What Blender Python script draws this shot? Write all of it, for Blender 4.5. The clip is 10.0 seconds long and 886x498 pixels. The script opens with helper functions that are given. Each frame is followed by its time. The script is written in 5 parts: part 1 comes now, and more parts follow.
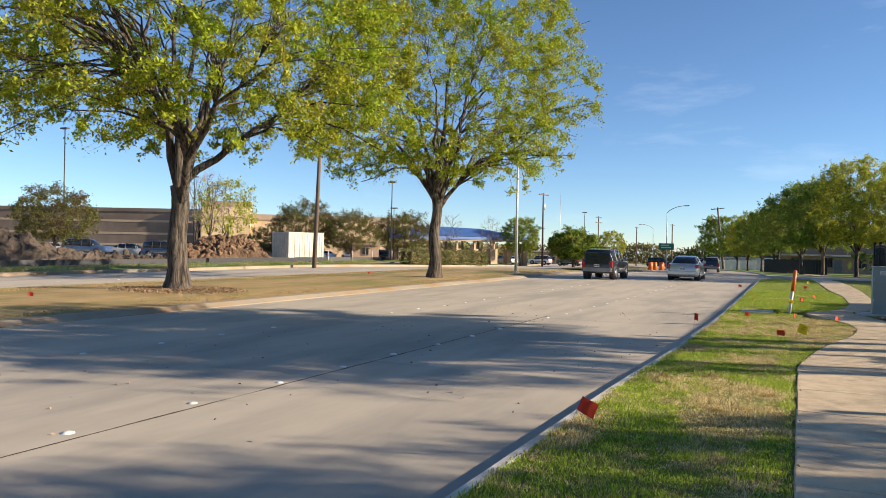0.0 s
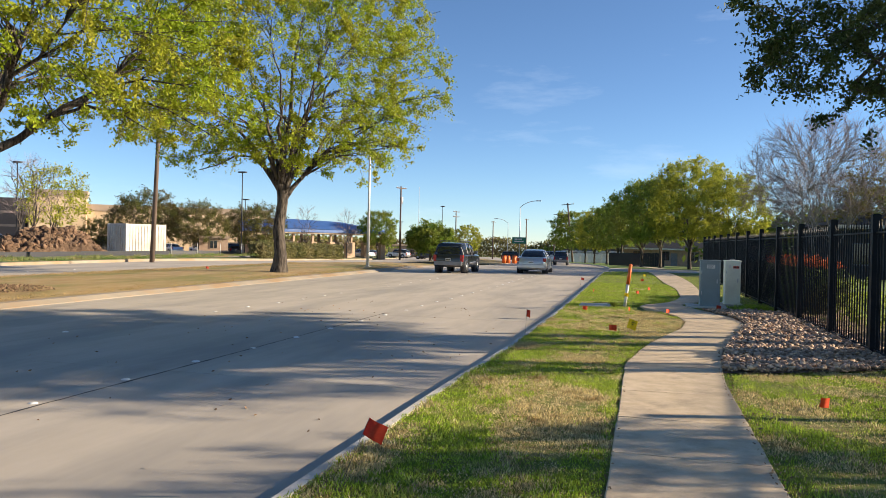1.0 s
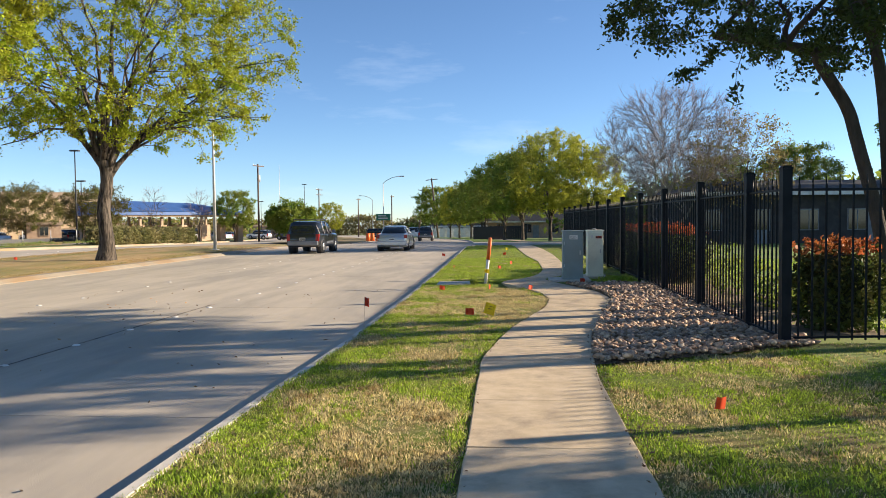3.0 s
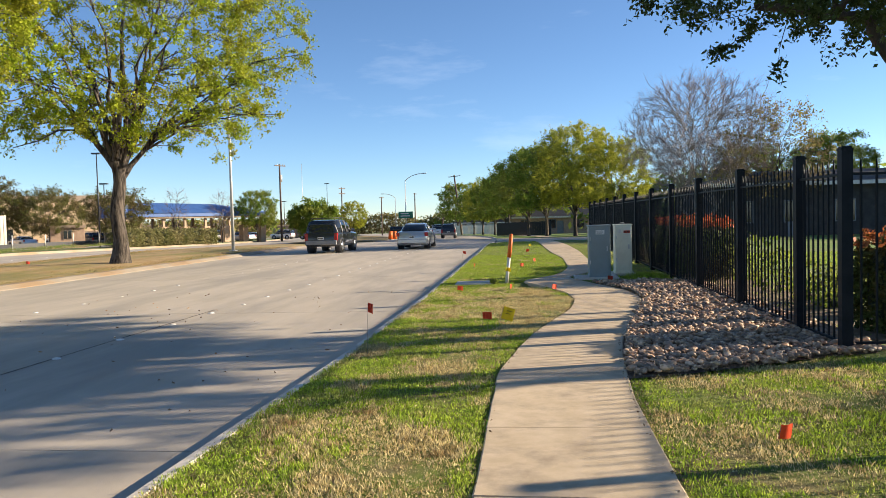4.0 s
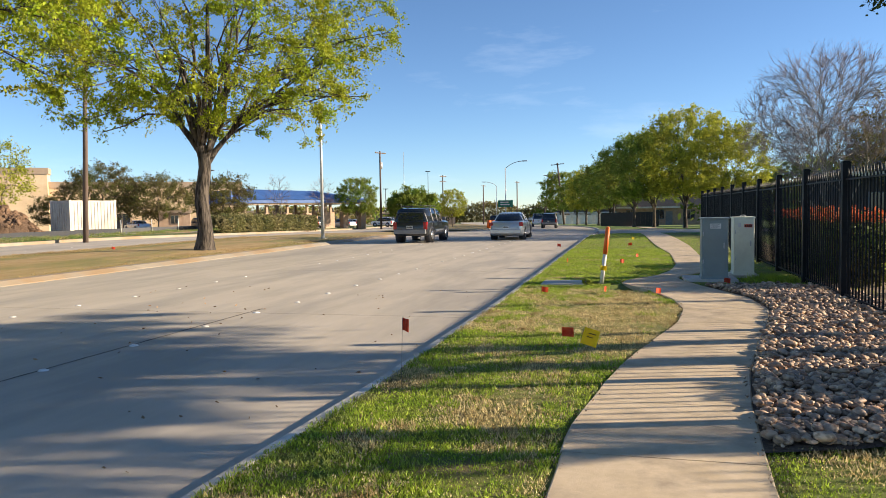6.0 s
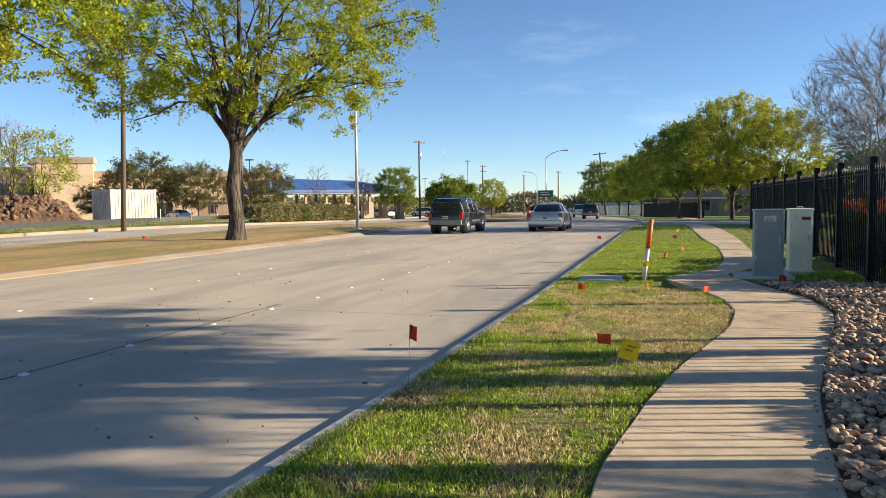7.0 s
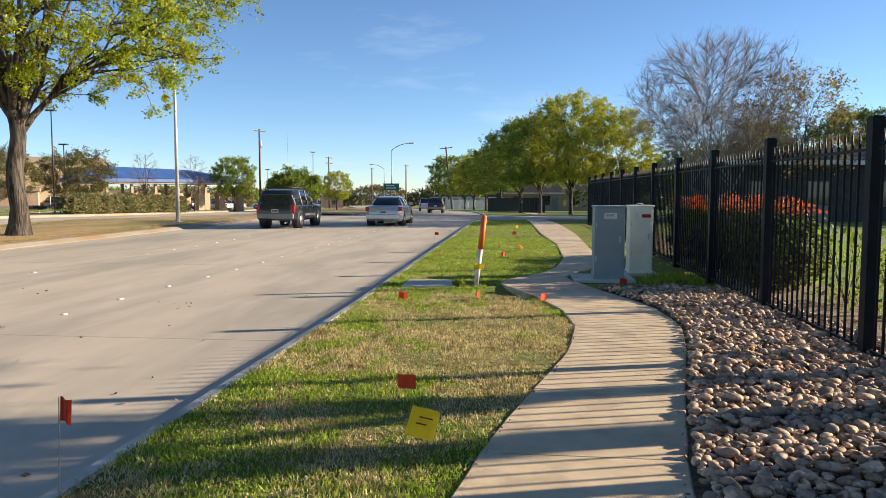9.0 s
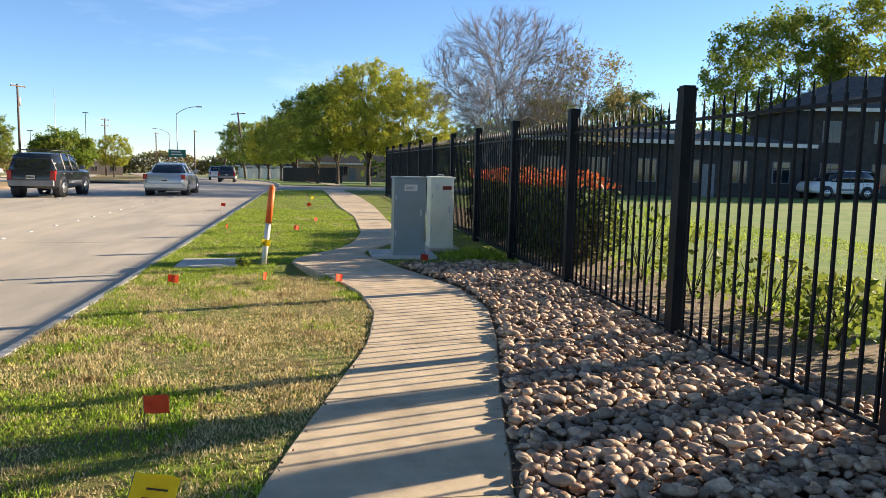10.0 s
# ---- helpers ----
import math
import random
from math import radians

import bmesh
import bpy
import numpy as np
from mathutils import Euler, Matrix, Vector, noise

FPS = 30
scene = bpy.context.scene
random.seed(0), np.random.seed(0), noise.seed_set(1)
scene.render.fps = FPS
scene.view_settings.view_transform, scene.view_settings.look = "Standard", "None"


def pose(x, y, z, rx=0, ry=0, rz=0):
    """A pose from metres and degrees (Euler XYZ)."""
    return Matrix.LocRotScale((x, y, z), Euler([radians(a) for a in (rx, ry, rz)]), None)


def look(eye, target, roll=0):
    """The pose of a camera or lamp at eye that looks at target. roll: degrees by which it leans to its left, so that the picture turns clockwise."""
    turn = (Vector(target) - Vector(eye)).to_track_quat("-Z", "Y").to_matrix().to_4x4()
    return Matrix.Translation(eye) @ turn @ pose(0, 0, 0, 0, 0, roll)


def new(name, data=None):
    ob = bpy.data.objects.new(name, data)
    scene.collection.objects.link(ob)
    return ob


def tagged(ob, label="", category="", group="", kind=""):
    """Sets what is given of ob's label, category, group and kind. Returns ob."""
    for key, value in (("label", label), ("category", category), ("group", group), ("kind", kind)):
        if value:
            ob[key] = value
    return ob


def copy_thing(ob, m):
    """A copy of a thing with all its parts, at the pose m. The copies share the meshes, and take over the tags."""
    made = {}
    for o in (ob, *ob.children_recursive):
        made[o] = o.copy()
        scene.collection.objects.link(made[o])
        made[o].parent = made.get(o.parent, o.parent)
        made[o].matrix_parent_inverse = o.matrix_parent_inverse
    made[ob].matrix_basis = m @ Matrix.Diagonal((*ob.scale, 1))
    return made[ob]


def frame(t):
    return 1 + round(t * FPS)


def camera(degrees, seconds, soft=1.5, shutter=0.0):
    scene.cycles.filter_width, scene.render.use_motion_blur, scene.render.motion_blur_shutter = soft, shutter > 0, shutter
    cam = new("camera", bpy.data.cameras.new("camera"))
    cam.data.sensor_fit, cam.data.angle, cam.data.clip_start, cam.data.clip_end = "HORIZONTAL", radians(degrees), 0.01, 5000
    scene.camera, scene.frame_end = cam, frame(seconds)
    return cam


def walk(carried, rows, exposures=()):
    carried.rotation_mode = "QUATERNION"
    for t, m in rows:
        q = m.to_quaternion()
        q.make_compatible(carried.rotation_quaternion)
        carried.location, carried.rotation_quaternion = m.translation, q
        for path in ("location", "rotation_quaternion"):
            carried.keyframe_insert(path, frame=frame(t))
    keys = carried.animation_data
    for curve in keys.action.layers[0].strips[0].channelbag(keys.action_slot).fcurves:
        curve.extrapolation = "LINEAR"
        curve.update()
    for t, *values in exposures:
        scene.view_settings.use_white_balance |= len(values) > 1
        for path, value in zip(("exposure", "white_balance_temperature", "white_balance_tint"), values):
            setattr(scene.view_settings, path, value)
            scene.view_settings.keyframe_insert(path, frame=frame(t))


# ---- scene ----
cam = camera(61.6, 10.0, soft=0.5)
PATH = [
    (0, (0.793, -0.366, 1.714), (-0.060, 1.442, 1.705), 1.07),
    (0.5, (0.911, 0.243, 1.735), (0.220, 2.119, 1.726), 1.15),
    (1, (1.003, 0.860, 1.719), (0.499, 2.795, 1.700), 1.23),
    (1.5, (1.044, 1.427, 1.723), (0.716, 3.400, 1.681), 1.13),
    (2, (1.111, 1.970, 1.714), (0.899, 3.958, 1.651), 0.74),
    (2.2, (1.108, 2.191, 1.702), (0.924, 4.181, 1.629), 0.59),
    (3.3, (1.137, 3.460, 1.654), (0.977, 5.452, 1.576), -0.80),
    (3.5, (1.164, 3.652, 1.644), (0.988, 5.643, 1.565), -0.98),
    (4, (1.198, 4.236, 1.646), (0.977, 6.222, 1.562), -1.46),
    (4.5, (1.255, 4.819, 1.652), (0.974, 6.797, 1.557), -1.74),
    (5, (1.275, 5.397, 1.644), (0.927, 7.364, 1.535), -1.69),
    (5.5, (1.344, 5.963, 1.660), (0.922, 7.915, 1.550), -1.36),
    (6, (1.344, 6.549, 1.644), (0.851, 8.484, 1.535), -0.87),
    (6.2, (1.341, 6.749, 1.649), (0.822, 8.678, 1.538), -0.63),
    (7.3, (1.305, 7.865, 1.628), (0.699, 9.765, 1.480), -0.83),
    (7.5, (1.336, 8.091, 1.612), (0.735, 9.992, 1.455), -0.87),
    (8, (1.381, 8.695, 1.636), (0.841, 10.613, 1.467), -0.78),
    (8.5, (1.394, 9.296, 1.604), (0.992, 11.248, 1.438), -0.27),
    (9, (1.454, 9.850, 1.617), (1.250, 11.834, 1.462), 0.08),
    (9.5, (1.469, 10.432, 1.591), (1.571, 12.422, 1.411), 0.53),
    (10, (1.524, 11.003, 1.585), (1.859, 12.962, 1.358), 1.27),
]
walk(cam, [(t, look(eye, target, roll)) for t, eye, target, roll in PATH], exposures=[(0.0, 1.10), (1.5, 1.18), (3.5, 1.22), (5.5, 1.20), (7.5, 1.12), (8.8, 1.16), (9.5, 1.32), (10.0, 1.42)])

# ---- world and light ----
SUN_EL, SUN_AZ = 18.5, 73.7          # degrees; azimuth clockwise from +y
world = bpy.data.worlds.new("sky")
scene.world = world
world.use_nodes = True
wn = world.node_tree
sky = wn.nodes.new("ShaderNodeTexSky")
sky.sky_type = 'NISHITA'
sky.sun_disc = False
sky.sun_elevation, sky.sun_rotation = radians(SUN_EL), radians(SUN_AZ)
sky.altitude, sky.air_density, sky.dust_density, sky.ozone_density = 2500, 1.0, 0.0, 4.0
SKY_POWER, SUN_POWER = 0.079, 5.0
wn.nodes["Background"].inputs["Strength"].default_value = SKY_POWER
# thin high cloud
tc = wn.nodes.new("ShaderNodeTexCoord")
mp = wn.nodes.new("ShaderNodeMapping")
mp.inputs["Scale"].default_value = (2.0, 2.0, 9.0)
nz = wn.nodes.new("ShaderNodeTexNoise")
nz.inputs["Scale"].default_value, nz.inputs["Detail"].default_value, nz.inputs["Roughness"].default_value = 1.6, 6, 0.6
rp = wn.nodes.new("ShaderNodeValToRGB")
rp.color_ramp.elements[0].position, rp.color_ramp.elements[1].position = 0.60, 0.82
mx = wn.nodes.new("ShaderNodeMixRGB")
mx.inputs["Color2"].default_value = (7.5, 8.0, 8.8, 1)
am = wn.nodes.new("ShaderNodeMath")
am.operation, am.inputs[1].default_value = 'MULTIPLY', 0.2
wn.links.new(tc.outputs["Generated"], mp.inputs["Vector"])
wn.links.new(mp.outputs[0], nz.inputs["Vector"])
wn.links.new(nz.outputs[0], rp.inputs[0])
wn.links.new(rp.outputs[0], am.inputs[0])
wn.links.new(am.outputs[0], mx.inputs["Fac"])
wn.links.new(sky.outputs[0], mx.inputs["Color1"])
wn.links.new(mx.outputs[0], wn.nodes["Background"].inputs["Color"])

sun_data = bpy.data.lights.new("sun", 'SUN')
sun_data.energy, sun_data.angle, sun_data.color = SUN_POWER, radians(0.6), (1.0, 0.845, 0.635)
sun = new("sun", sun_data)
az, el = radians(SUN_AZ), radians(SUN_EL)
to_sun = Vector((math.sin(az) * math.cos(el), math.cos(az) * math.cos(el), math.sin(el)))
sun.matrix_world = look(to_sun * 100, (0, 0, 0))

# ---- materials ----


def mat(name, c1, c2, scale=6.0, rough=0.8, bump=0.3, c3=None, scale3=0.6, metal=0.0, rand=0.0, island=0.0, fine=1.0, stretch=None, bump_dist=0.01, cut=(0.35, 0.65), cut3=(0.45, 0.62), trans=0.0, spec=0.4):
    m = bpy.data.materials.new(name)
    m.use_nodes = True
    nt = m.node_tree
    L = nt.links.new
    bs = nt.nodes["Principled BSDF"]
    bs.inputs["Roughness"].default_value, bs.inputs["Metallic"].default_value = rough, metal
    bs.inputs["Specular IOR Level"].default_value = spec
    geo = nt.nodes.new("ShaderNodeNewGeometry")
    src = geo.outputs["Position"]
    if stretch:
        ma = nt.nodes.new("ShaderNodeMapping")
        ma.inputs["Scale"].default_value = stretch
        L(src, ma.inputs["Vector"])
        src = ma.outputs[0]

    def noise_fac(sc, lo, hi, detail=5):
        n = nt.nodes.new("ShaderNodeTexNoise")
        n.inputs["Scale"].default_value, n.inputs["Detail"].default_value, n.inputs["Roughness"].default_value = sc, detail, 0.62
        L(src, n.inputs["Vector"])
        r = nt.nodes.new("ShaderNodeMapRange")
        r.inputs["From Min"].default_value, r.inputs["From Max"].default_value = lo, hi
        L(n.outputs[0], r.inputs["Value"])
        return n.outputs[0], r.outputs[0]

    raw, fac = noise_fac(scale, *cut)
    mix = nt.nodes.new("ShaderNodeMixRGB")
    mix.inputs["Color1"].default_value, mix.inputs["Color2"].default_value = (*c1, 1), (*c2, 1)
    L(fac, mix.inputs["Fac"])
    col = mix.outputs[0]
    if c3:
        _, f3 = noise_fac(scale3, *cut3)
        m3 = nt.nodes.new("ShaderNodeMixRGB")
        m3.inputs["Color2"].default_value = (*c3, 1)
        L(col, m3.inputs["Color1"])
        L(f3, m3.inputs["Fac"])
        col = m3.outputs[0]
    for amount, out in ((rand, "obj"), (island, "isl")):
        if amount:
            v = nt.nodes.new("ShaderNodeObjectInfo").outputs["Random"] if out == "obj" else geo.outputs["Random Per Island"]
            r = nt.nodes.new("ShaderNodeMapRange")
            r.inputs["To Min"].default_value, r.inputs["To Max"].default_value = 1 - amount, 1 + amount
            L(v, r.inputs["Value"])
            hv = nt.nodes.new("ShaderNodeHueSaturation")
            L(r.outputs[0], hv.inputs["Value"])
            L(col, hv.inputs["Color"])
            col = hv.outputs[0]
    L(col, bs.inputs["Base Color"])
    if bump:
        b = nt.nodes.new("ShaderNodeBump")
        b.inputs["Strength"].default_value, b.inputs["Distance"].default_value = bump, bump_dist
        nf, _ = noise_fac(scale * 4 * fine, 0, 1, 4)
        L(nf, b.inputs["Height"])
        L(b.outputs[0], bs.inputs["Normal"])
    if trans:
        tl = nt.nodes.new("ShaderNodeBsdfTranslucent")
        L(col, tl.inputs["Color"])
        ms = nt.nodes.new("ShaderNodeMixShader")
        ms.inputs[0].default_value = trans
        L(bs.outputs[0], ms.inputs[1])
        L(tl.outputs[0], ms.inputs[2])
        L(ms.outputs[0], nt.nodes["Material Output"].inputs["Surface"])
    return m


def plain(name, c, rough=0.5, metal=0.0, spec=0.5, vary=0.12, scale=3.0):
    return mat(name, tuple(v * (1 - vary) for v in c), tuple(min(1, v * (1 + vary)) for v in c), scale, rough, 0.0, metal=metal, spec=spec)


M_ROAD = mat("road_concrete", (0.42, 0.36, 0.285), (0.50, 0.43, 0.345), 1.3, 0.85, 0.25, c3=(0.34, 0.30, 0.25), scale3=0.35, rand=0.05, fine=20, stretch=(1.6, 0.35, 1.6), cut=(0.3, 0.7))
M_JOINT = plain("joint_sealant", (0.035, 0.032, 0.03), 0.9)
M_JOINT_P = plain("dusty_joint", (0.16, 0.14, 0.115), 0.9)
M_WALK = mat("sidewalk_concrete", (0.53, 0.41, 0.265), (0.66, 0.52, 0.355), 3.5, 0.85, 0.35, c3=(0.38, 0.295, 0.205), scale3=2.2, cut3=(0.50, 0.72), rand=0.06, fine=12)
M_CURB = mat("curb_concrete", (0.55, 0.51, 0.45), (0.66, 0.61, 0.54), 2.0, 0.85, 0.25, c3=(0.42, 0.38, 0.32), scale3=0.9, rand=0.05, fine=12)
M_CURB_WARM = mat("median_curb_concrete", (0.28, 0.235, 0.18), (0.34, 0.285, 0.22), 2.0, 0.85, 0.25, c3=(0.30, 0.205, 0.12), scale3=0.5, rand=0.05, fine=12)
M_GRASS = mat("lawn_ground", (0.125, 0.17, 0.02), (0.21, 0.25, 0.04), 9.0, 0.95, 0.8, c3=(0.24, 0.18, 0.08), scale3=1.4, fine=4, cut3=(0.48, 0.64), bump_dist=0.04)
M_BLADE = mat("grass_blade", (0.23, 0.345, 0.025), (0.42, 0.50, 0.06), 4.0, 0.7, 0.0, c3=(0.40, 0.40, 0.12), scale3=2.4, island=0.55, cut3=(0.50, 0.68), trans=0.42)
M_STRAW = mat("straw_blade", (0.50, 0.39, 0.17), (0.72, 0.60, 0.32), 7.0, 0.75, 0.0, c3=(0.34, 0.23, 0.10), scale3=3.0, island=0.5, cut3=(0.52, 0.66), trans=0.35)
M_LAWN2 = mat("property_turf", (0.085, 0.155, 0.016), (0.15, 0.23, 0.03), 1.2, 0.95, 0.5, c3=(0.17, 0.20, 0.05), scale3=0.3, fine=8)
M_MEDIAN = mat("median_dry_grass", (0.33, 0.21, 0.09), (0.42, 0.30, 0.14), 1.8, 0.95, 0.7, c3=(0.22, 0.19, 0.06), scale3=0.4, fine=8, stretch=(1.0, 0.4, 1), bump_dist=0.04)
M_FIELD = mat("far_ground", (0.20, 0.18, 0.07), (0.30, 0.24, 0.12), 0.25, 0.95, 0.4, c3=(0.10, 0.14, 0.03), scale3=0.07)
M_WEED = mat("weedy_verge", (0.07, 0.12, 0.03), (0.14, 0.19, 0.05), 1.5, 0.95, 0.6, c3=(0.28, 0.23, 0.10), scale3=0.5, fine=5)
M_WEEDBLADE = mat("weed_blade", (0.10, 0.17, 0.035), (0.20, 0.27, 0.06), 3, 0.8, 0.0, c3=(0.30, 0.25, 0.10), scale3=0.6, island=0.35, trans=0.3)
M_SOIL = mat("dirt", (0.125, 0.073, 0.043), (0.22, 0.14, 0.085), 1.6, 0.95, 1.0, c3=(0.13, 0.08, 0.05), scale3=0.6, fine=3, bump_dist=0.12)
M_MULCH = mat("bare_soil", (0.17, 0.125, 0.08), (0.28, 0.21, 0.145), 6, 0.95, 0.7, fine=3, bump_dist=0.02)
M_ASPH = mat("parking_concrete", (0.30, 0.27, 0.23), (0.38, 0.34, 0.29), 0.5, 0.9, 0.2, fine=20)
ROCK_LOOK = dict(scale=11, rough=0.6, bump=0.35, c3=(0.33, 0.235, 0.165), scale3=5, fine=3, cut=(0.42, 0.58), cut3=(0.5, 0.56))
M_ROCK = mat("river_rock", (0.29, 0.17, 0.10), (0.58, 0.405, 0.26), rand=0.5, **ROCK_LOOK)
M_ROCK2 = mat("river_rock_bed", (0.29, 0.17, 0.10), (0.58, 0.405, 0.26), island=0.5, **ROCK_LOOK)
M_GRIT = mat("rock_bed_grit", (0.12, 0.08, 0.05), (0.26, 0.18, 0.12), 22, 0.95, 0.9, fine=2, bump_dist=0.03)
M_SOIL_D = mat("dark_topsoil", (0.05, 0.038, 0.03), (0.10, 0.077, 0.06), 1.6, 0.95, 1.0, c3=(0.14, 0.105, 0.08), scale3=0.6, fine=3, bump_dist=0.12)
M_CLOD = mat("earth_clod", (0.115, 0.066, 0.038), (0.21, 0.13, 0.08), 3, 0.95, 0.8, island=0.4, fine=3, bump_dist=0.05)
M_FENCE = mat("black_fence_paint", (0.007, 0.009, 0.012), (0.012, 0.015, 0.019), 4, 0.55, 0.05, c3=(0.014, 0.016, 0.019), scale3=2.0, spec=0.18)
M_CABG = mat("grey_cabinet_paint", (0.25, 0.30, 0.305), (0.285, 0.335, 0.34), 3, 0.5, 0.03, c3=(0.25, 0.29, 0.28), scale3=1.6)
M_CABW = mat("beige_cabinet_paint", (0.80, 0.80, 0.66), (0.86, 0.86, 0.72), 3, 0.5, 0.03, c3=(0.74, 0.73, 0.60), scale3=1.6)
M_WHITE = mat("white_paint", (0.72, 0.70, 0.66), (0.80, 0.78, 0.74), 4, 0.6, 0.05, c3=(0.62, 0.58, 0.52), scale3=1.2)
M_ORANGE = mat("orange_plastic", (0.78, 0.13, 0.02), (0.85, 0.18, 0.03), 8, 0.5, 0.05)
M_FLAG_O = mat("orange_flag", (0.85, 0.09, 0.025), (0.9, 0.14, 0.04), 20, 0.6, 0.0, trans=0.4)
M_FLAG_R = mat("red_flag", (0.62, 0.05, 0.02), (0.7, 0.08, 0.03), 20, 0.6, 0.0, trans=0.4)
M_FLAG_Y = mat("yellow_flag", (0.85, 0.66, 0.02), (0.9, 0.72, 0.03), 20, 0.6, 0.0, trans=0.4)
M_INK = plain("dark_ink", (0.03, 0.025, 0.02), 0.7)
M_REDINK = plain("red_ink", (0.55, 0.06, 0.02), 0.6)
M_WIRE = plain("steel_wire", (0.18, 0.17, 0.16), 0.45, 0.7)
M_BARK = mat("grey_brown_bark", (0.022, 0.017, 0.013), (0.125, 0.10, 0.08), 10, 0.9, 1.0, fine=0.5, stretch=(1, 1, 0.16), bump_dist=0.08, c3=(0.10, 0.085, 0.068), scale3=3, cut=(0.40, 0.58), cut3=(0.55, 0.7))
M_BARK_D = mat("dark_oak_bark", (0.045, 0.036, 0.03), (0.085, 0.068, 0.055), 8, 0.9, 1.0, fine=1.5, stretch=(1, 1, 0.25), bump_dist=0.03)
M_BARK_P = mat("pale_smooth_bark", (0.24, 0.20, 0.17), (0.34, 0.29, 0.25), 3, 0.8, 0.3, stretch=(1, 1, 0.3))
M_TWIG_P = mat("purple_grey_twigs", (0.20, 0.15, 0.14), (0.31, 0.24, 0.22), 1.0, 0.85, 0.0)


def leaf(name, a, b, c, trans=0.45):
    return mat(name, a, b, 0.9, 0.55, 0.0, c3=c, scale3=0.4, island=0.35, trans=trans, cut3=(0.4, 0.65), spec=0.12)


M_LEAF_S = leaf("spring_leaves", (0.20, 0.30, 0.016), (0.35, 0.42, 0.028), (0.32, 0.305, 0.03), 0.45)
M_LEAF_Y = leaf("yellow_green_leaves", (0.28, 0.31, 0.035), (0.42, 0.43, 0.05), (0.36, 0.36, 0.05), 0.5)
M_LEAF_G = leaf("green_leaves", (0.11, 0.19, 0.025), (0.19, 0.27, 0.04), (0.25, 0.27, 0.05), 0.5)
M_LEAF_O = leaf("dark_oak_leaves", (0.036, 0.062, 0.018), (0.065, 0.095, 0.026), (0.09, 0.115, 0.04), 0.35)
M_LEAF_B = leaf("olive_brown_leaves", (0.20, 0.20, 0.05), (0.30, 0.26, 0.09), (0.22, 0.16, 0.08))
M_LEAF_B2 = leaf("brown_olive_leaves", (0.10, 0.12, 0.03), (0.18, 0.18, 0.05), (0.13, 0.095, 0.04))
M_LEAF_H = leaf("hedge_leaves", (0.20, 0.18, 0.08), (0.34, 0.29, 0.14), (0.14, 0.15, 0.05), 0.35)
M_LEAF_P = leaf("shrub_leaves", (0.05, 0.09, 0.02), (0.12, 0.19, 0.03), (0.10, 0.07, 0.03), 0.3)
M_LEAF_R = leaf("red_tip_leaves", (0.42, 0.07, 0.025), (0.55, 0.13, 0.05), (0.38, 0.15, 0.05), 0.35)
# near-black colour stands in for the shade deep in a shrub
M_CORE = plain("shrub_core_shade", (0.03, 0.035, 0.015), 0.95)
M_GALV = plain("galvanised_steel", (0.55, 0.55, 0.54), 0.45, 0.3)
M_POLE_W = mat("pole_wood", (0.10, 0.07, 0.055), (0.16, 0.115, 0.09), 3, 0.9, 0.4, stretch=(3, 3, 0.2))
M_DARKMETAL = plain("dark_metal", (0.03, 0.03, 0.035), 0.5)
M_GLASS = mat("dark_window_glass", (0.012, 0.015, 0.018), (0.02, 0.024, 0.028), 1, 0.06, 0.0, spec=0.8)
M_TYRE = plain("tyre_rubber", (0.018, 0.018, 0.018), 0.85)
M_RIM = plain("alloy_rim", (0.55, 0.55, 0.56), 0.3, 0.8)
M_RED_L = plain("red_lamp_lens", (0.35, 0.012, 0.012), 0.2)
M_CLEAR_L = plain("clear_lamp_lens", (0.6, 0.6, 0.6), 0.15)


def paint(name, c, metal=0.35):
    m = plain(name, c, 0.28, metal, 0.6, 0.04)
    m.node_tree.nodes["Principled BSDF"].inputs["Coat Weight"].default_value = 0.6
    return m


M_SILVER = paint("silver_car_paint", (0.50, 0.51, 0.52), 0.55)
M_CHAR = paint("charcoal_car_paint", (0.022, 0.023, 0.027), 0.2)
M_BLACKP = paint("black_car_paint", (0.015, 0.016, 0.02), 0.1)
M_WHITEP = paint("white_car_paint", (0.75, 0.75, 0.74), 0.0)
M_CONT = mat("cream_container_paint", (0.50, 0.455, 0.385), (0.56, 0.51, 0.435), 2, 0.6, 0.05, c3=(0.44, 0.38, 0.31), scale3=0.8)
M_BLUEP = paint("blue_car_paint", (0.06, 0.10, 0.20), 0.2)
M_TRIM = plain("grey_plastic_trim", (0.22, 0.22, 0.225), 0.6)

# ---- mesh helpers ----


def link_mesh(name, verts, faces, material, parent=None, label="", smooth=False):
    me = bpy.data.meshes.new(name)
    me.from_pydata(np.asarray(verts).tolist(), [], np.asarray(faces).tolist() if isinstance(faces, np.ndarray) else faces)
    me.materials.append(material)
    if smooth:
        me.polygons.foreach_set("use_smooth", [True] * len(me.polygons))
    ob = new(name, me)
    if parent:
        ob.parent = parent
    if label:
        ob["label"] = label
    return ob


def part(name, bm, material, parent=None, label="", smooth=False):
    me = bpy.data.meshes.new(name)
    bm.to_mesh(me)
    bm.free()
    me.materials.append(material)
    if smooth:
        me.polygons.foreach_set("use_smooth", [True] * len(me.polygons))
    ob = new(name, me)
    if parent:
        ob.parent = parent
    if label:
        ob["label"] = label
    return ob


def thing(name, label, category, group="", at=(0, 0, 0), rz=0.0, kind=""):
    ob = new(name)
    ob.matrix_basis = pose(*at, 0, 0, rz)
    return tagged(ob, label, category, group, kind)


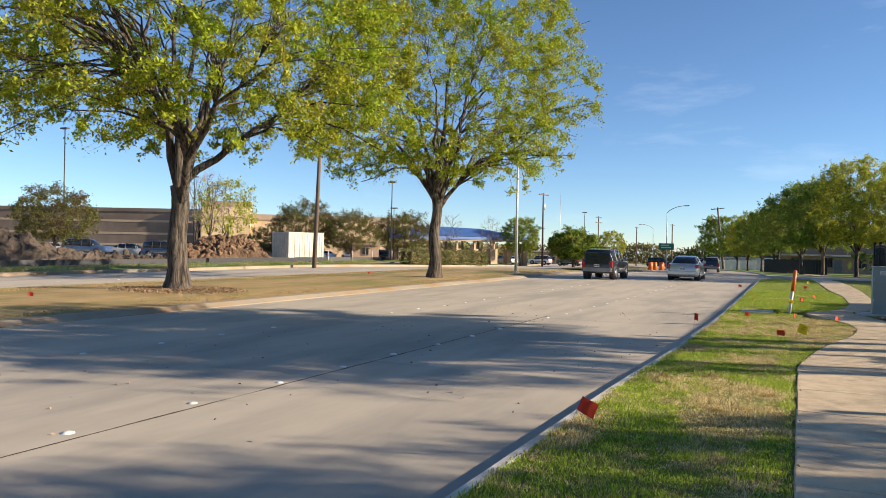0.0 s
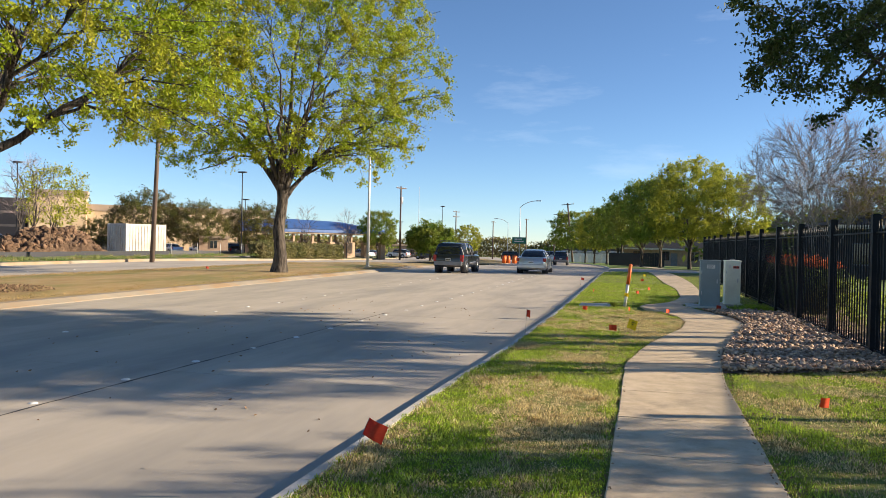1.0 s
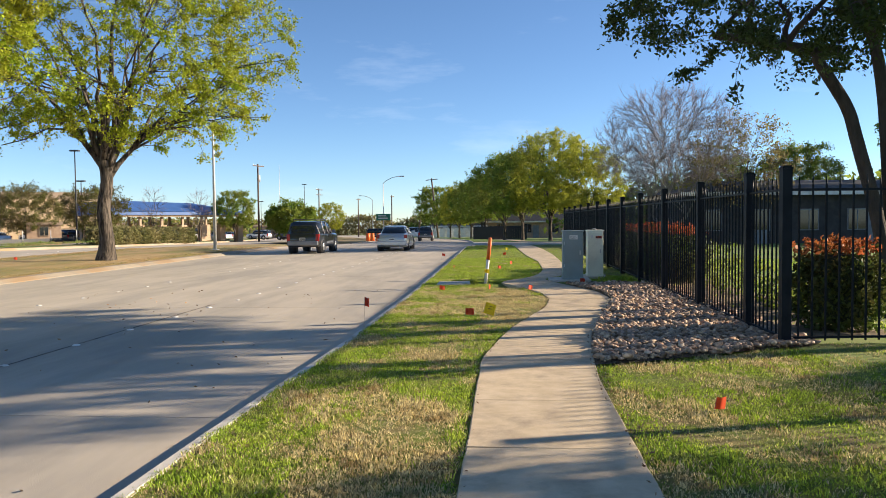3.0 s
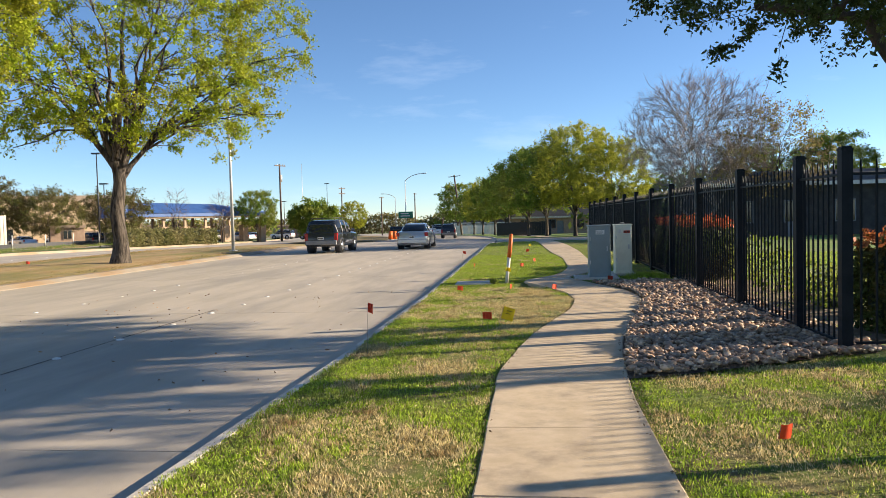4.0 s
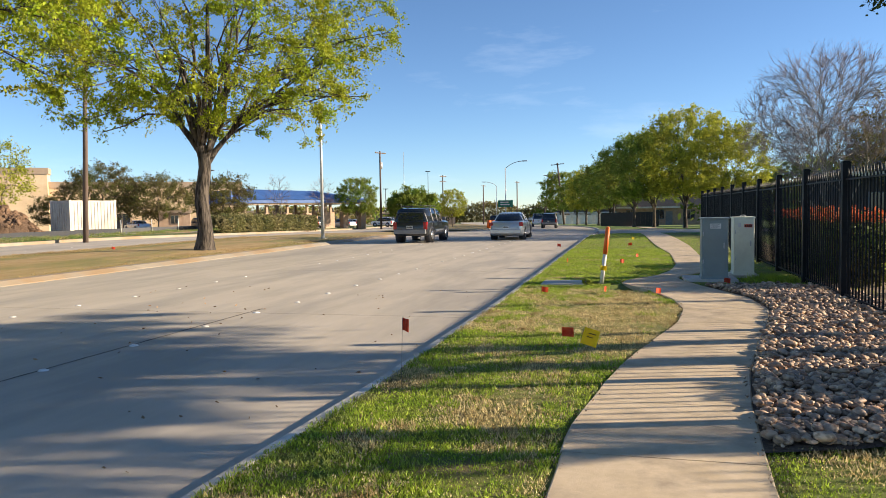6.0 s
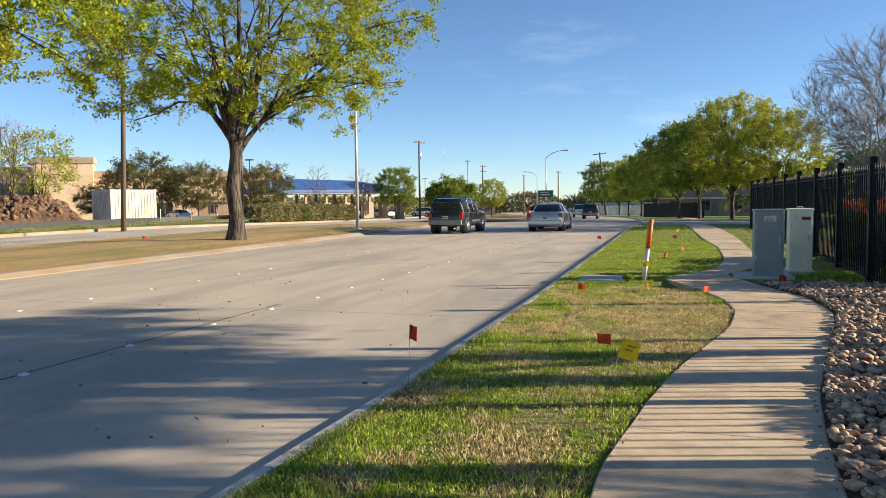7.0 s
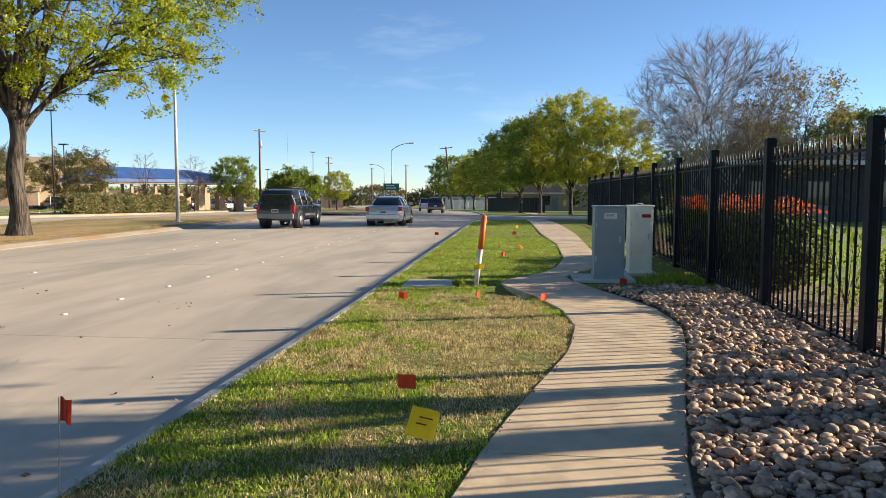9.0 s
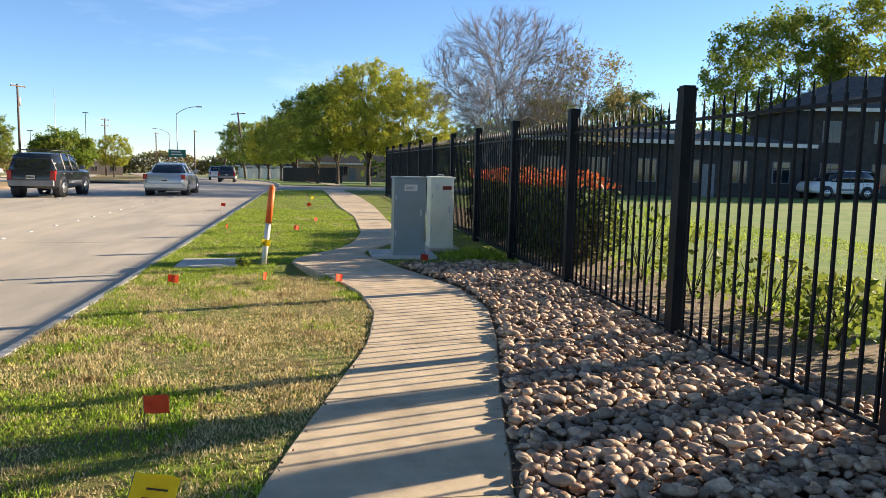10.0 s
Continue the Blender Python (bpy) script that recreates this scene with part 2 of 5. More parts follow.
def box(bm, x0, x1, y0, y1, z0, z1, bevel=0.0):
    r = bmesh.ops.create_cube(bm, size=1.0, matrix=Matrix.Translation(((x0 + x1) / 2, (y0 + y1) / 2, (z0 + z1) / 2)) @ Matrix.Diagonal((x1 - x0, y1 - y0, z1 - z0, 1)))
    if bevel:
        edges = list({e for v in r["verts"] for e in v.link_edges})
        bmesh.ops.bevel(bm, geom=edges, offset=bevel, segments=2, affect='EDGES', profile=0.6)
    return bm


def boxpart(name, dims, material, parent=None, label="", bevel=0.0):
    return part(name, box(bmesh.new(), *dims, bevel), material, parent, label)


def cyl(bm, p0, p1, r0, r1=None, n=12):
    p0, p1 = Vector(p0), Vector(p1)
    r1 = r0 if r1 is None else r1
    d = p1 - p0
    m = Matrix.Translation((p0 + p1) / 2) @ d.to_track_quat('Z', 'Y').to_matrix().to_4x4()
    bmesh.ops.create_cone(bm, cap_ends=True, segments=n, radius1=r0, radius2=r1, depth=d.length, matrix=m)
    return bm


def cylpart(name, p0, p1, r0, r1, material, parent=None, label="", n=12):
    return part(name, cyl(bmesh.new(), p0, p1, r0, r1, n), material, parent, label, smooth=True)


def loft(rings, closed=True, cap=True):
    """Verts and faces of a tube through rings of equal length."""
    k = len(rings[0])
    verts = [p for ring in rings for p in ring]
    faces = []
    for a in range(len(rings) - 1):
        for b in range(k if closed else k - 1):
            c = (b + 1) % k
            faces.append([a * k + b, a * k + c, (a + 1) * k + c, (a + 1) * k + b])
    if cap:
        faces.append(list(range(k))[::-1])
        faces.append([(len(rings) - 1) * k + b for b in range(k)])
    return verts, faces


def lerp_table(table, v):
    for (a, fa), (b, fb) in zip(table, table[1:]):
        if v <= b:
            return fa + (fb - fa) * max(0.0, (v - a)) / (b - a)
    return table[-1][1]


def terrain(y):
    """The ground is level by the fence and falls gently away beyond the side street."""
    return 0.0 if y < 50 else max(-4.5, -0.018 * (y - 50))


BEND0, BEND1, BEND = 62.0, 140.0, radians(14.5)


def along(s, off):
    """Place on the road: s metres along it, off metres to its right of the straight part's y axis."""
    if s <= BEND0:
        return off, s
    n = 24
    x, y, h = 0.0, BEND0, 0.0
    end = min(s, BEND1)
    ds = (end - BEND0) / n
    for i in range(n):
        h = BEND * (BEND0 + (i + 0.5) * ds - BEND0) / (BEND1 - BEND0)
        x -= math.sin(h) * ds
        y += math.cos(h) * ds
    h = BEND * (end - BEND0) / (BEND1 - BEND0)
    if s > BEND1:
        x -= math.sin(h) * (s - BEND1)
        y += math.cos(h) * (s - BEND1)
    return x + off * math.cos(h), y + off * math.sin(h)


def strip(name, offs_z, s_list, material, parent=None, label=""):
    """A band along the road with the cross-section [(off, z), ...]."""
    rings = []
    for s in s_list:
        ring = []
        for off, z in offs_z:
            x, y = along(s, off(s) if callable(off) else off)
            ring.append((x, y, z + terrain(y)))
        rings.append(ring)
    v, f = loft(rings, closed=False, cap=False)
    f = [q[::-1] for q in f]
    return link_mesh(name, v, f, material, parent, label)


def srange(a, b, step):
    n = max(1, int(round((b - a) / step)))
    return [a + (b - a) * i / n for i in range(n + 1)]

# ---- ground, road, kerbs ----
ys = [-120, -60, -20] + srange(0, 320, 20)[1:] + [420, 600]
gv, gf = loft([[(x, y, terrain(y) - 0.32) for x in (-500, -200, -80, -34, 0, 40, 150, 500)] for y in ys], closed=False, cap=False)
tagged(link_mesh("ground", gv, [q[::-1] for q in gf], M_FIELD), "dry grass and bare earth reaching the horizon", "ground", kind="structure")

road = thing("road", "pale tan concrete carriageway with sealed joints", "road", kind="structure")
strip("joint_bed", [(-13.8, -0.096), (-0.92, -0.096)], srange(-25, 60, 85), M_JOINT_P, road, "dusty joint filler")
lanes = [(-13.5, -9.12), (-9.12, -5.04), (-5.04, -0.92)]
for x0, x1 in lanes:
    me = None
    for k in range(10):
        y0 = -24 + k * 8.4
        if me is None:
            b = box(bmesh.new(), x0, x1, 0, 8.388, -0.25, -0.09)
            ob = part("road_slab", b, M_ROAD, road)
            me = ob.data
        else:
            ob = new("road_slab", me)
            ob.parent = road
        ob.location = (0, y0, 0)
seal_rnd = random.Random(12)
strip("joint_seal", [(lambda y: -5.0375 - seal_rnd.uniform(0.004, 0.022), -0.0862), (lambda y: -5.0375 + seal_rnd.uniform(0.004, 0.022), -0.0860)], srange(-24, 18.5, 0.2), M_JOINT, road, "ragged black joint sealant")
strip("far_carriageway", [(-13.75, -0.094), (-9.3, -0.094), (-5.2, -0.094), (-1.15, -0.094)], srange(60.0, 330, 6), M_ROAD, road)
boxpart("side_street", (-1.2, 13, 50, 67, -0.60, -0.24), M_ROAD, road)
strip("median_crossover", [(-23.6, -0.102), (-13.4, -0.102)], srange(58, 76, 3), M_ROAD, road)
strip("opposite_carriageway", [(-33.6, -0.16), (-23.4, -0.13)], srange(-25, 330, 6), M_ROAD, road)


def kerb(name, path, width, height, base, material, label, slope=0.15):
    """A kerb of short cast lengths along a path; width to the left of the path's direction."""
    holder = thing(name, label, "kerb", kind="structure")
    for (a, b) in zip(path, path[1:]):
        a, b = Vector((*a, 0)), Vector((*b, 0))
        d = (b - a).normalized()
        side = Vector((-d.y, d.x, 0)) * width
        a2, b2 = a + d * 0.004, b - d * 0.004
        z0, z1 = base, height
        rings = []
        for p in (a2, b2):
            t = terrain(p.y)
            q = p + side
            rings.append([(p.x, p.y, z0 + t), (p.x, p.y, z1 - (0.02 if slope < 0.2 else 0.10) + t), (p.x + side.x * slope, p.y + side.y * slope, z1 + t), (q.x, q.y, z1 + t), (q.x, q.y, z0 + t)])
        v, f = loft(rings)
        link_mesh("kerb_stone", v, f, material, holder)
    return holder


KERB_X = [(-24, -1.5), (4.3, -1.36), (9.1, -1.27), (10.5, -1.22), (12.7, -1.11), (16.7, -1.06), (20, -0.99), (30, -1.02), (47, -1.12)]


def kerb_x(y):
    return lerp_table(KERB_X, y)


near_kerb = [(kerb_x(y), y) for y in srange(-24, 52, 1.5)]
near_kerb += [(-1.12 + 6 * (1 - math.cos(a)), 52 + 6 * math.sin(a)) for a in (radians(v) for v in range(10, 91, 10))] + [(x, 58.0) for x in (8, 12.8)]
kerb("kerb_near", near_kerb[::-1], 0.10, -0.018, -0.3, M_CURB, "grey concrete kerb along the mown verge")
kerb("kerb_median", [along(s, -13.42) for s in srange(-24, 59, 3)], 0.55, 0.025, -0.3, M_CURB_WARM, "warm tan concrete kerb and edging of the median", 0.45)
nose = [along(59, -13.42)] + [(-14.3 - 4 * (1 - math.cos(a)), 59 + 4 * math.sin(a)) for a in (radians(v) for v in (30, 60, 90))] + [(-21, 62.5), (-23.2, 59)]
kerb("kerb_median_nose", nose, 0.35, 0.015, -0.3, M_CURB_WARM, "rounded concrete end of the median")
kerb("kerb_median_far", [along(s, -23.4) for s in srange(-24, 59, 6)][::-1], 0.2, 0.0, -0.3, M_CURB_WARM, "concrete kerb on the far side of the median")
kerb("kerb_opposite", [along(s, -33.6) for s in srange(-24, 180, 6)], 0.2, 0.02, -0.3, M_CURB_WARM, "concrete kerb across the far carriageway")
kerb("kerb_next_block", [(44, 66.5), (12, 66.5), (4.5, 67.5), (0.5, 70.5), along(75, -1.2)] + [along(s, -1.2) for s in srange(79, 200, 8)], 0.15, 0.0, -0.3, M_CURB, "concrete kerb of the next block")
kerb("kerb_median_next", [along(s, -13.2) for s in srange(76, 200, 6)], 0.2, 0.0, -0.3, M_CURB_WARM, "concrete kerb of the next median")
tagged(strip("median_next", [(-23.4, -0.02), (-18, 0.06), (-13.3, -0.01)], srange(76, 200, 6), M_MEDIAN), "dry grass on the next median", "median", kind="structure")
tagged(strip("next_block_lawn", [(-1.3, -0.02), (3, 0.0), (60, 0.05)], srange(71, 240, 6), M_LAWN2), "mown grass of the next block", "lawn", kind="structure")
tagged(strip("median", [(-23.4, -0.01), (-20, 0.07), (-17, 0.09), (-13.95, 0.018)], srange(-24, 61, 1.5), M_MEDIAN), "dry tan grass and soil on a raised median", "median", kind="structure")
tagged(strip("verge_opposite", [(-40, 0.05), (-36.5, 0.06), (-33.7, 0.01)], srange(-24, 180, 4), M_WEED), "weedy green verge beyond the far carriageway", "verge", kind="structure")
tagged(strip("car_park", [(-150, -0.06), (-40, 0.0)], srange(-40, 230, 10), M_ASPH), "pale concrete car park and building plots", "car park", kind="structure")

# verge lawn with the rounded street corner
edge = [(kerb_x(y) + 0.085, y) for y in srange(-24, 52, 1.0)] + [(-1.0 + 5.85 * (1 - math.cos(a)), 52 + 5.85 * math.sin(a)) for a in (radians(v) for v in range(10, 91, 10))]
lv, lf = loft([[(x, y, terrain(y) + (-0.13 if i == 2 and abs(y - 22) < 0.3 else -0.03 + 0.012 * math.sin(x * 5 + y * 3))) if i else (x, y, terrain(y) - 0.047) for i, x in enumerate((ex, ex + (4.9 - ex) * 0.2, ex + (4.9 - ex) * 0.4, ex + (4.9 - ex) * 0.6, ex + (4.9 - ex) * 0.8, 4.9))] for ex, y in edge], closed=False, cap=False)
tagged(link_mesh("verge_lawn", lv, [q[::-1] for q in lf], M_GRASS, smooth=True), "patchy green and straw-coloured mown lawn", "lawn", kind="structure")
pv, pf = loft([[(x, y, terrain(y) - 0.02 + 0.04 * math.sin(x * 0.5) * math.cos(y * 0.4)) for x in (4.9, 5.6, 7, 9, 12, 16, 22, 30, 45, 70)] for y in srange(-24, 58, 2.0)], closed=False, cap=False)
tagged(link_mesh("property_lawn", pv, [q[::-1] for q in pf], M_LAWN2, smooth=True), "mown lawn behind the iron fence", "lawn", kind="structure")
tagged(boxpart("planting_bed", (5.15, 6.7, 13.9, 46, -0.3, 0.012), M_MULCH), "bare soil planting bed inside the fence", "planting bed", kind="structure")

# ---- lane buttons ----
bm = bmesh.new()
bmesh.ops.create_uvsphere(bm, u_segments=10, v_segments=6, radius=1.0)
bmesh.ops.bisect_plane(bm, geom=bm.verts[:] + bm.edges[:] + bm.faces[:], plane_co=(0, 0, 0), plane_no=(0, 0, -1), clear_outer=True)
bmesh.ops.scale(bm, vec=(0.056, 0.056, 0.02), verts=bm.verts)
first = None
rnd = random.Random(5)
for line in (0, 1):
    for k in range(38):
        y = 4.36 + 1.51 * k + (0.4 if line else 0)
        x = lerp_table([(0, -5.38), (10, -5.12), (20, -4.8), (30, -4.65), (64, -4.6)], y) if line == 0 else lerp_table([(0, -9.4), (12, -9.15), (20, -8.7), (30, -8.5), (64, -8.5)], y)
        if line == 1 and k % 8 > 5:
            continue
        if first is None:
            first = ob = tagged(part("road_button", bm, M_WHITE, smooth=True), "white domed lane button stuck on the concrete", "road marker", "lane buttons")
        else:
            ob = tagged(new("road_button", first.data), "white domed lane button stuck on the concrete", "road marker", "lane buttons")
        ob.matrix_basis = pose(x + rnd.uniform(-0.03, 0.03), y + rnd.uniform(-0.06, 0.06), -0.092 + terrain(y), 0, 0, rnd.uniform(0, 90)) @ Matrix.Scale(rnd.uniform(0.9, 1.15), 4)
for k in range(14):
    ob = tagged(new("road_button", first.data), "white domed lane button stuck on the concrete", "road marker", "lane buttons")
    ob.location = (-27.5, 12 + 3.1 * k, -0.146)

# ---- pavement ----
WALK_L = [(-24, 0.83), (6, 0.83), (12.1, 0.88), (13.4, 1.06), (14.5, 1.24), (15.5, 1.48), (16.6, 1.76), (17.5, 1.97), (18.8, 2.13), (20, 2.05), (21.3, 1.74), (22.9, 1.12), (23.45, 1.2), (24.7, 1.92), (26, 2.25), (28.1, 2.53), (33, 2.6), (38, 2.3), (54.2, 1.9)]
WALK_R = [(-24, 2.07), (6.5, 2.08), (11, 2.14), (13, 2.3), (14.3, 2.47), (15.9, 2.8), (17.7, 3.2), (19, 3.42), (20.5, 3.34), (21.8, 2.92), (23.2, 2.5), (24.0, 2.33), (24.6, 2.45), (25.7, 3.0), (27.5, 3.3), (30.6, 3.45), (38, 3.6), (44.8, 3.5), (54.2, 3.1)]


def walk_l(y):
    return lerp_table(WALK_L, y)


def walk_r(y):
    return lerp_table(WALK_R, y)


pavement = thing("pavement", "sunlit tan concrete footpath that winds beside the road", "pavement", kind="structure")
cuts = [-24 + 2.0 * i for i in range(14)] + [4.3, 5.75, 7.2, 8.55, 10.0, 11.5, 12.9, 14.35, 15.9, 17.4, 18.9, 20.4, 21.9, 23.3, 24.9, 26.5, 28.1, 29.8, 31.5, 33.2, 34.9, 36.7, 38.5, 40.3, 42.2, 44.1, 46, 48, 50, 52, 54, 56, 57.9]
rnd = random.Random(3)
for a, b in zip(cuts, cuts[1:]):
    n = 5
    g = 0.006
    top = []
    tilt = rnd.uniform(-0.004, 0.004)
    for i in range(n):
        u = i / (n - 1)
        y = a + g + (b - a - 2 * g) * u
        zl, zr = terrain(y) + tilt * (1 - 2 * u), terrain(y) - tilt * (1 - 2 * u)
        l, r = walk_l(y) + rnd.uniform(-0.006, 0.006), walk_r(y) + rnd.uniform(-0.006, 0.006)
        top.append([(l, y, terrain(y) - 0.14), (l, y, zl - 0.012), (l + 0.012, y, zl), (r - 0.012, y, zr), (r, y, zr - 0.012), (r, y, terrain(y) - 0.14)])
    v, f = loft(top, closed=True, cap=True)
    link_mesh("paving_panel", v, [q[::-1] for q in f], M_WALK, pavement)
boxpart("inlet_lid", (-0.55, 0.35, 22.35, 23.25, -0.12, 0.012), M_CURB, pavement, "grey concrete storm drain lid", 0.02)

# next block's footpath and side apron
tagged(strip("pavement_next_block", [(3.0, 0.03), (4.3, 0.03)], srange(72, 130, 6), M_WALK), "concrete footpath of the next block", "pavement", kind="structure")


# ---- grass blades ----
def blades(name, spots, material, h0, h1, w, label, seed=1):
    """Leaning blades; their height follows tufts about a hand wide."""
    r = np.random.RandomState(seed)
    n = len(spots)
    ang = r.uniform(0, 2 * np.pi, n)
    tuft = 0.75 + 0.3 * np.sin(spots[:, 0] * 23 + 3 * np.sin(spots[:, 1] * 9)) * np.sin(spots[:, 1] * 19 + 2 * np.sin(spots[:, 0] * 11)) + 0.2 * np.sin(spots[:, 0] * 5.3 + spots[:, 1] * 3.1)
    h = r.uniform(h0, h1, n) * np.clip(tuft, 0.35, 1.4)
    lean = r.uniform(0.1, 0.9, n)[:, None] * h[:, None]
    la = r.uniform(0, 2 * np.pi, n)
    side = np.stack([np.cos(ang), np.sin(ang), 0 * ang], 1) * w * r.uniform(0.6, 1.4, n)[:, None]
    top = spots + np.stack([np.cos(la), np.sin(la), 0 * la], 1) * lean + np.stack([0 * h, 0 * h, h], 1)
    v = np.empty((n, 3, 3))
    v[:, 0], v[:, 1], v[:, 2] = spots - side, spots + side, top
    return tagged(link_mesh(name, v.reshape(-1, 3), np.arange(3 * n).reshape(-1, 3), material), label, "grass", kind="stuff")


r = np.random.RandomState(11)


def scatter(x0, x1, y0, y1, per_m2, keep, z=-0.03):
    n = int((x1 - x0) * (y1 - y0) * per_m2)
    x, y = r.uniform(x0, x1, n), r.uniform(y0, y1, n)
    ok = np.array([keep(a, b) for a, b in zip(x, y)])
    return np.stack([x[ok], y[ok], np.full(ok.sum(), z)], 1)


def dry(x, y):
    """How straw-like the turf is: worn along the middle of the verge and where the footpath bends."""
    worn = 0.55 * math.exp(-((x - 0.1) / 0.55) ** 2) * (0.5 + 0.5 * math.sin(y * 0.9 + 0.4)) if y < 13 else 0.62 * math.exp(-((y - 17.5) / 3.4) ** 2) * min(1.0, max(0.25, 0.5 + 0.5 * x))
    if x > 2.1:
        worn = 0.12
    if y > 22:
        worn -= 0.35
    patch = noise.noise(Vector((x * 1.25, y * 0.85, 3.0))) + 0.55 * noise.noise(Vector((x * 3.7, y * 3.0, 8.0))) + 0.3 * noise.noise(Vector((x * 11, y * 9, 1.0)))
    return worn * 1.1 + 0.9 * patch - 0.08


def on_verge(x, y):
    return kerb_x(y) + 0.075 + 0.02 * math.sin(y * 9.1) * math.sin(y * 3.7) < x < walk_l(y) - 0.01 + 0.03 * math.sin(y * 7.3) * math.sin(y * 2.9) and not (x > 0.9 and 21.5 < y < 22.9)


def rock_edge(x):
    return 11.75 + 0.46 * (x - 2.2) + 0.07 * math.sin(6 * x)


def on_lawn(x, y):
    return x > walk_r(y) + 0.0 + 0.02 * math.sin(y * 8.1) and y < rock_edge(x)


def on_far_verge(x, y):
    return x > walk_r(y) + 0.02


turf = np.concatenate([scatter(-1.4, 2.2, 3, 12, 4200, on_verge), scatter(-1.2, 2.2, 12, 24, 3400, on_verge), scatter(-1.1, 2.6, 24, 36, 1500, on_verge), scatter(-1.2, 2.6, 36, 52, 350, on_verge), scatter(-0.6, 2.6, 52, 56, 200, on_verge),
                       scatter(2.0, 8.0, 5.5, 13.4, 2700, on_lawn), scatter(2.3, 4.9, 22.6, 34, 320, on_far_verge), scatter(2.3, 4.9, 34, 46, 120, on_far_verge)])
turf[:, 2] += np.array([terrain(y) for y in turf[:, 1]])
straw = np.array([dry(x, y) for x, y, z in turf]) + r.normal(size=len(turf)) * 0.14 > 0.10
blades("grass", turf[~straw], M_BLADE, 0.022, 0.055, 0.006, "short green mown turf beside the footpath")
blades("dry_grass", turf[straw], M_STRAW, 0.02, 0.048, 0.006, "worn straw-coloured patches in the turf", 2)
M_CLIP = mat("dry_clippings", (0.36, 0.30, 0.14), (0.54, 0.46, 0.25), 6, 0.8, 0.0, island=0.4, trans=0.2)
thatch = np.concatenate([scatter(-1.2, 2.2, 3, 12, 150, on_verge, 0.0), scatter(-0.98, 2.2, 12, 24, 150, on_verge, 0.0), scatter(2.0, 8.0, 5.5, 13.4, 130, on_lawn, 0.0)])
blades("dry_clippings", thatch, M_CLIP, 0.006, 0.02, 0.008, "pale dry clippings lying in the turf", 5)
far_lawn = scatter(5.2, 14, 14, 34, 220, lambda x, y: True, -0.02)
blades("grass", far_lawn, M_BLADE, 0.03, 0.08, 0.010, "longer green turf behind the fence", 4)
med = scatter(-23, -14.1, 10, 50, 170, lambda x, y: noise.noise(Vector((x * 0.5, y * 0.3, 0))) > -0.25, 0.03)
blades("dry_grass", med, mat("dry_grass_blade", (0.33, 0.215, 0.085), (0.46, 0.32, 0.15), 3, 0.8, 0.0, c3=(0.24, 0.22, 0.07), scale3=0.5, island=0.35, trans=0.3), 0.02, 0.065, 0.011, "short dry straw grass on the median", 6)
wd = scatter(-39.6, -34.2, 10, 80, 130, lambda x, y: noise.noise(Vector((x * 0.8, y * 0.35, 5))) > -0.3 + 0.12 * (-34 - x), 0.02)
blades("weeds", wd, M_WEEDBLADE, 0.06, 0.30, 0.014, "ragged green weeds along the far verge", 7)

# ---- trees ----


class Wood:
    """Gathers tapered limbs into one mesh."""

    def __init__(self):
        self.v, self.f = [], []

    def limb(self, pts, radii, n=6):
        base = len(self.v)
        pts = [Vector(p) for p in pts]
        up = Vector((0.31, 0.17, 0.93))
        for i, p in enumerate(pts):
            d = (pts[min(i + 1, len(pts) - 1)] - pts[max(i - 1, 0)]).normalized()
            a = d.cross(up)
            if a.length < 0.1:
                a = d.cross(Vector((1, 0, 0)))
            a.normalize()
            b = d.cross(a)
            for k in range(n):
                t = 2 * math.pi * k / n
                self.v.append(tuple(p + (a * math.cos(t) + b * math.sin(t)) * radii[i]))
        for i in range(len(pts) - 1):
            for k in range(n):
                c = (k + 1) % n
                self.f.append([base + i * n + k, base + i * n + c, base + (i + 1) * n + c, base + (i + 1) * n + k])


def curve(p0, p1, p2, n):
    return [p0 * (1 - t) ** 2 + p1 * 2 * t * (1 - t) + p2 * t * t for t in (i / n for i in range(n + 1))]


def leaf_quads(centres, normals_seed, size, aspect=1.7):
    rr = np.random.RandomState(normals_seed)
    n = len(centres)
    a = rr.normal(size=(n, 3))
    a /= np.linalg.norm(a, axis=1)[:, None]
    b = np.cross(a, rr.normal(size=(n, 3)))
    b /= np.linalg.norm(b, axis=1)[:, None]
    s = size * rr.uniform(0.6, 1.35, n)[:, None]
    v = np.empty((n, 4, 3))
    c = np.asarray(centres)
    v[:, 0], v[:, 1], v[:, 2], v[:, 3] = c - a * s * aspect / 2, c + b * s * 0.42, c + a * s * aspect / 2, c - b * s * 0.42
    return v.reshape(-1, 3), np.arange(4 * n).reshape(-1, 4)


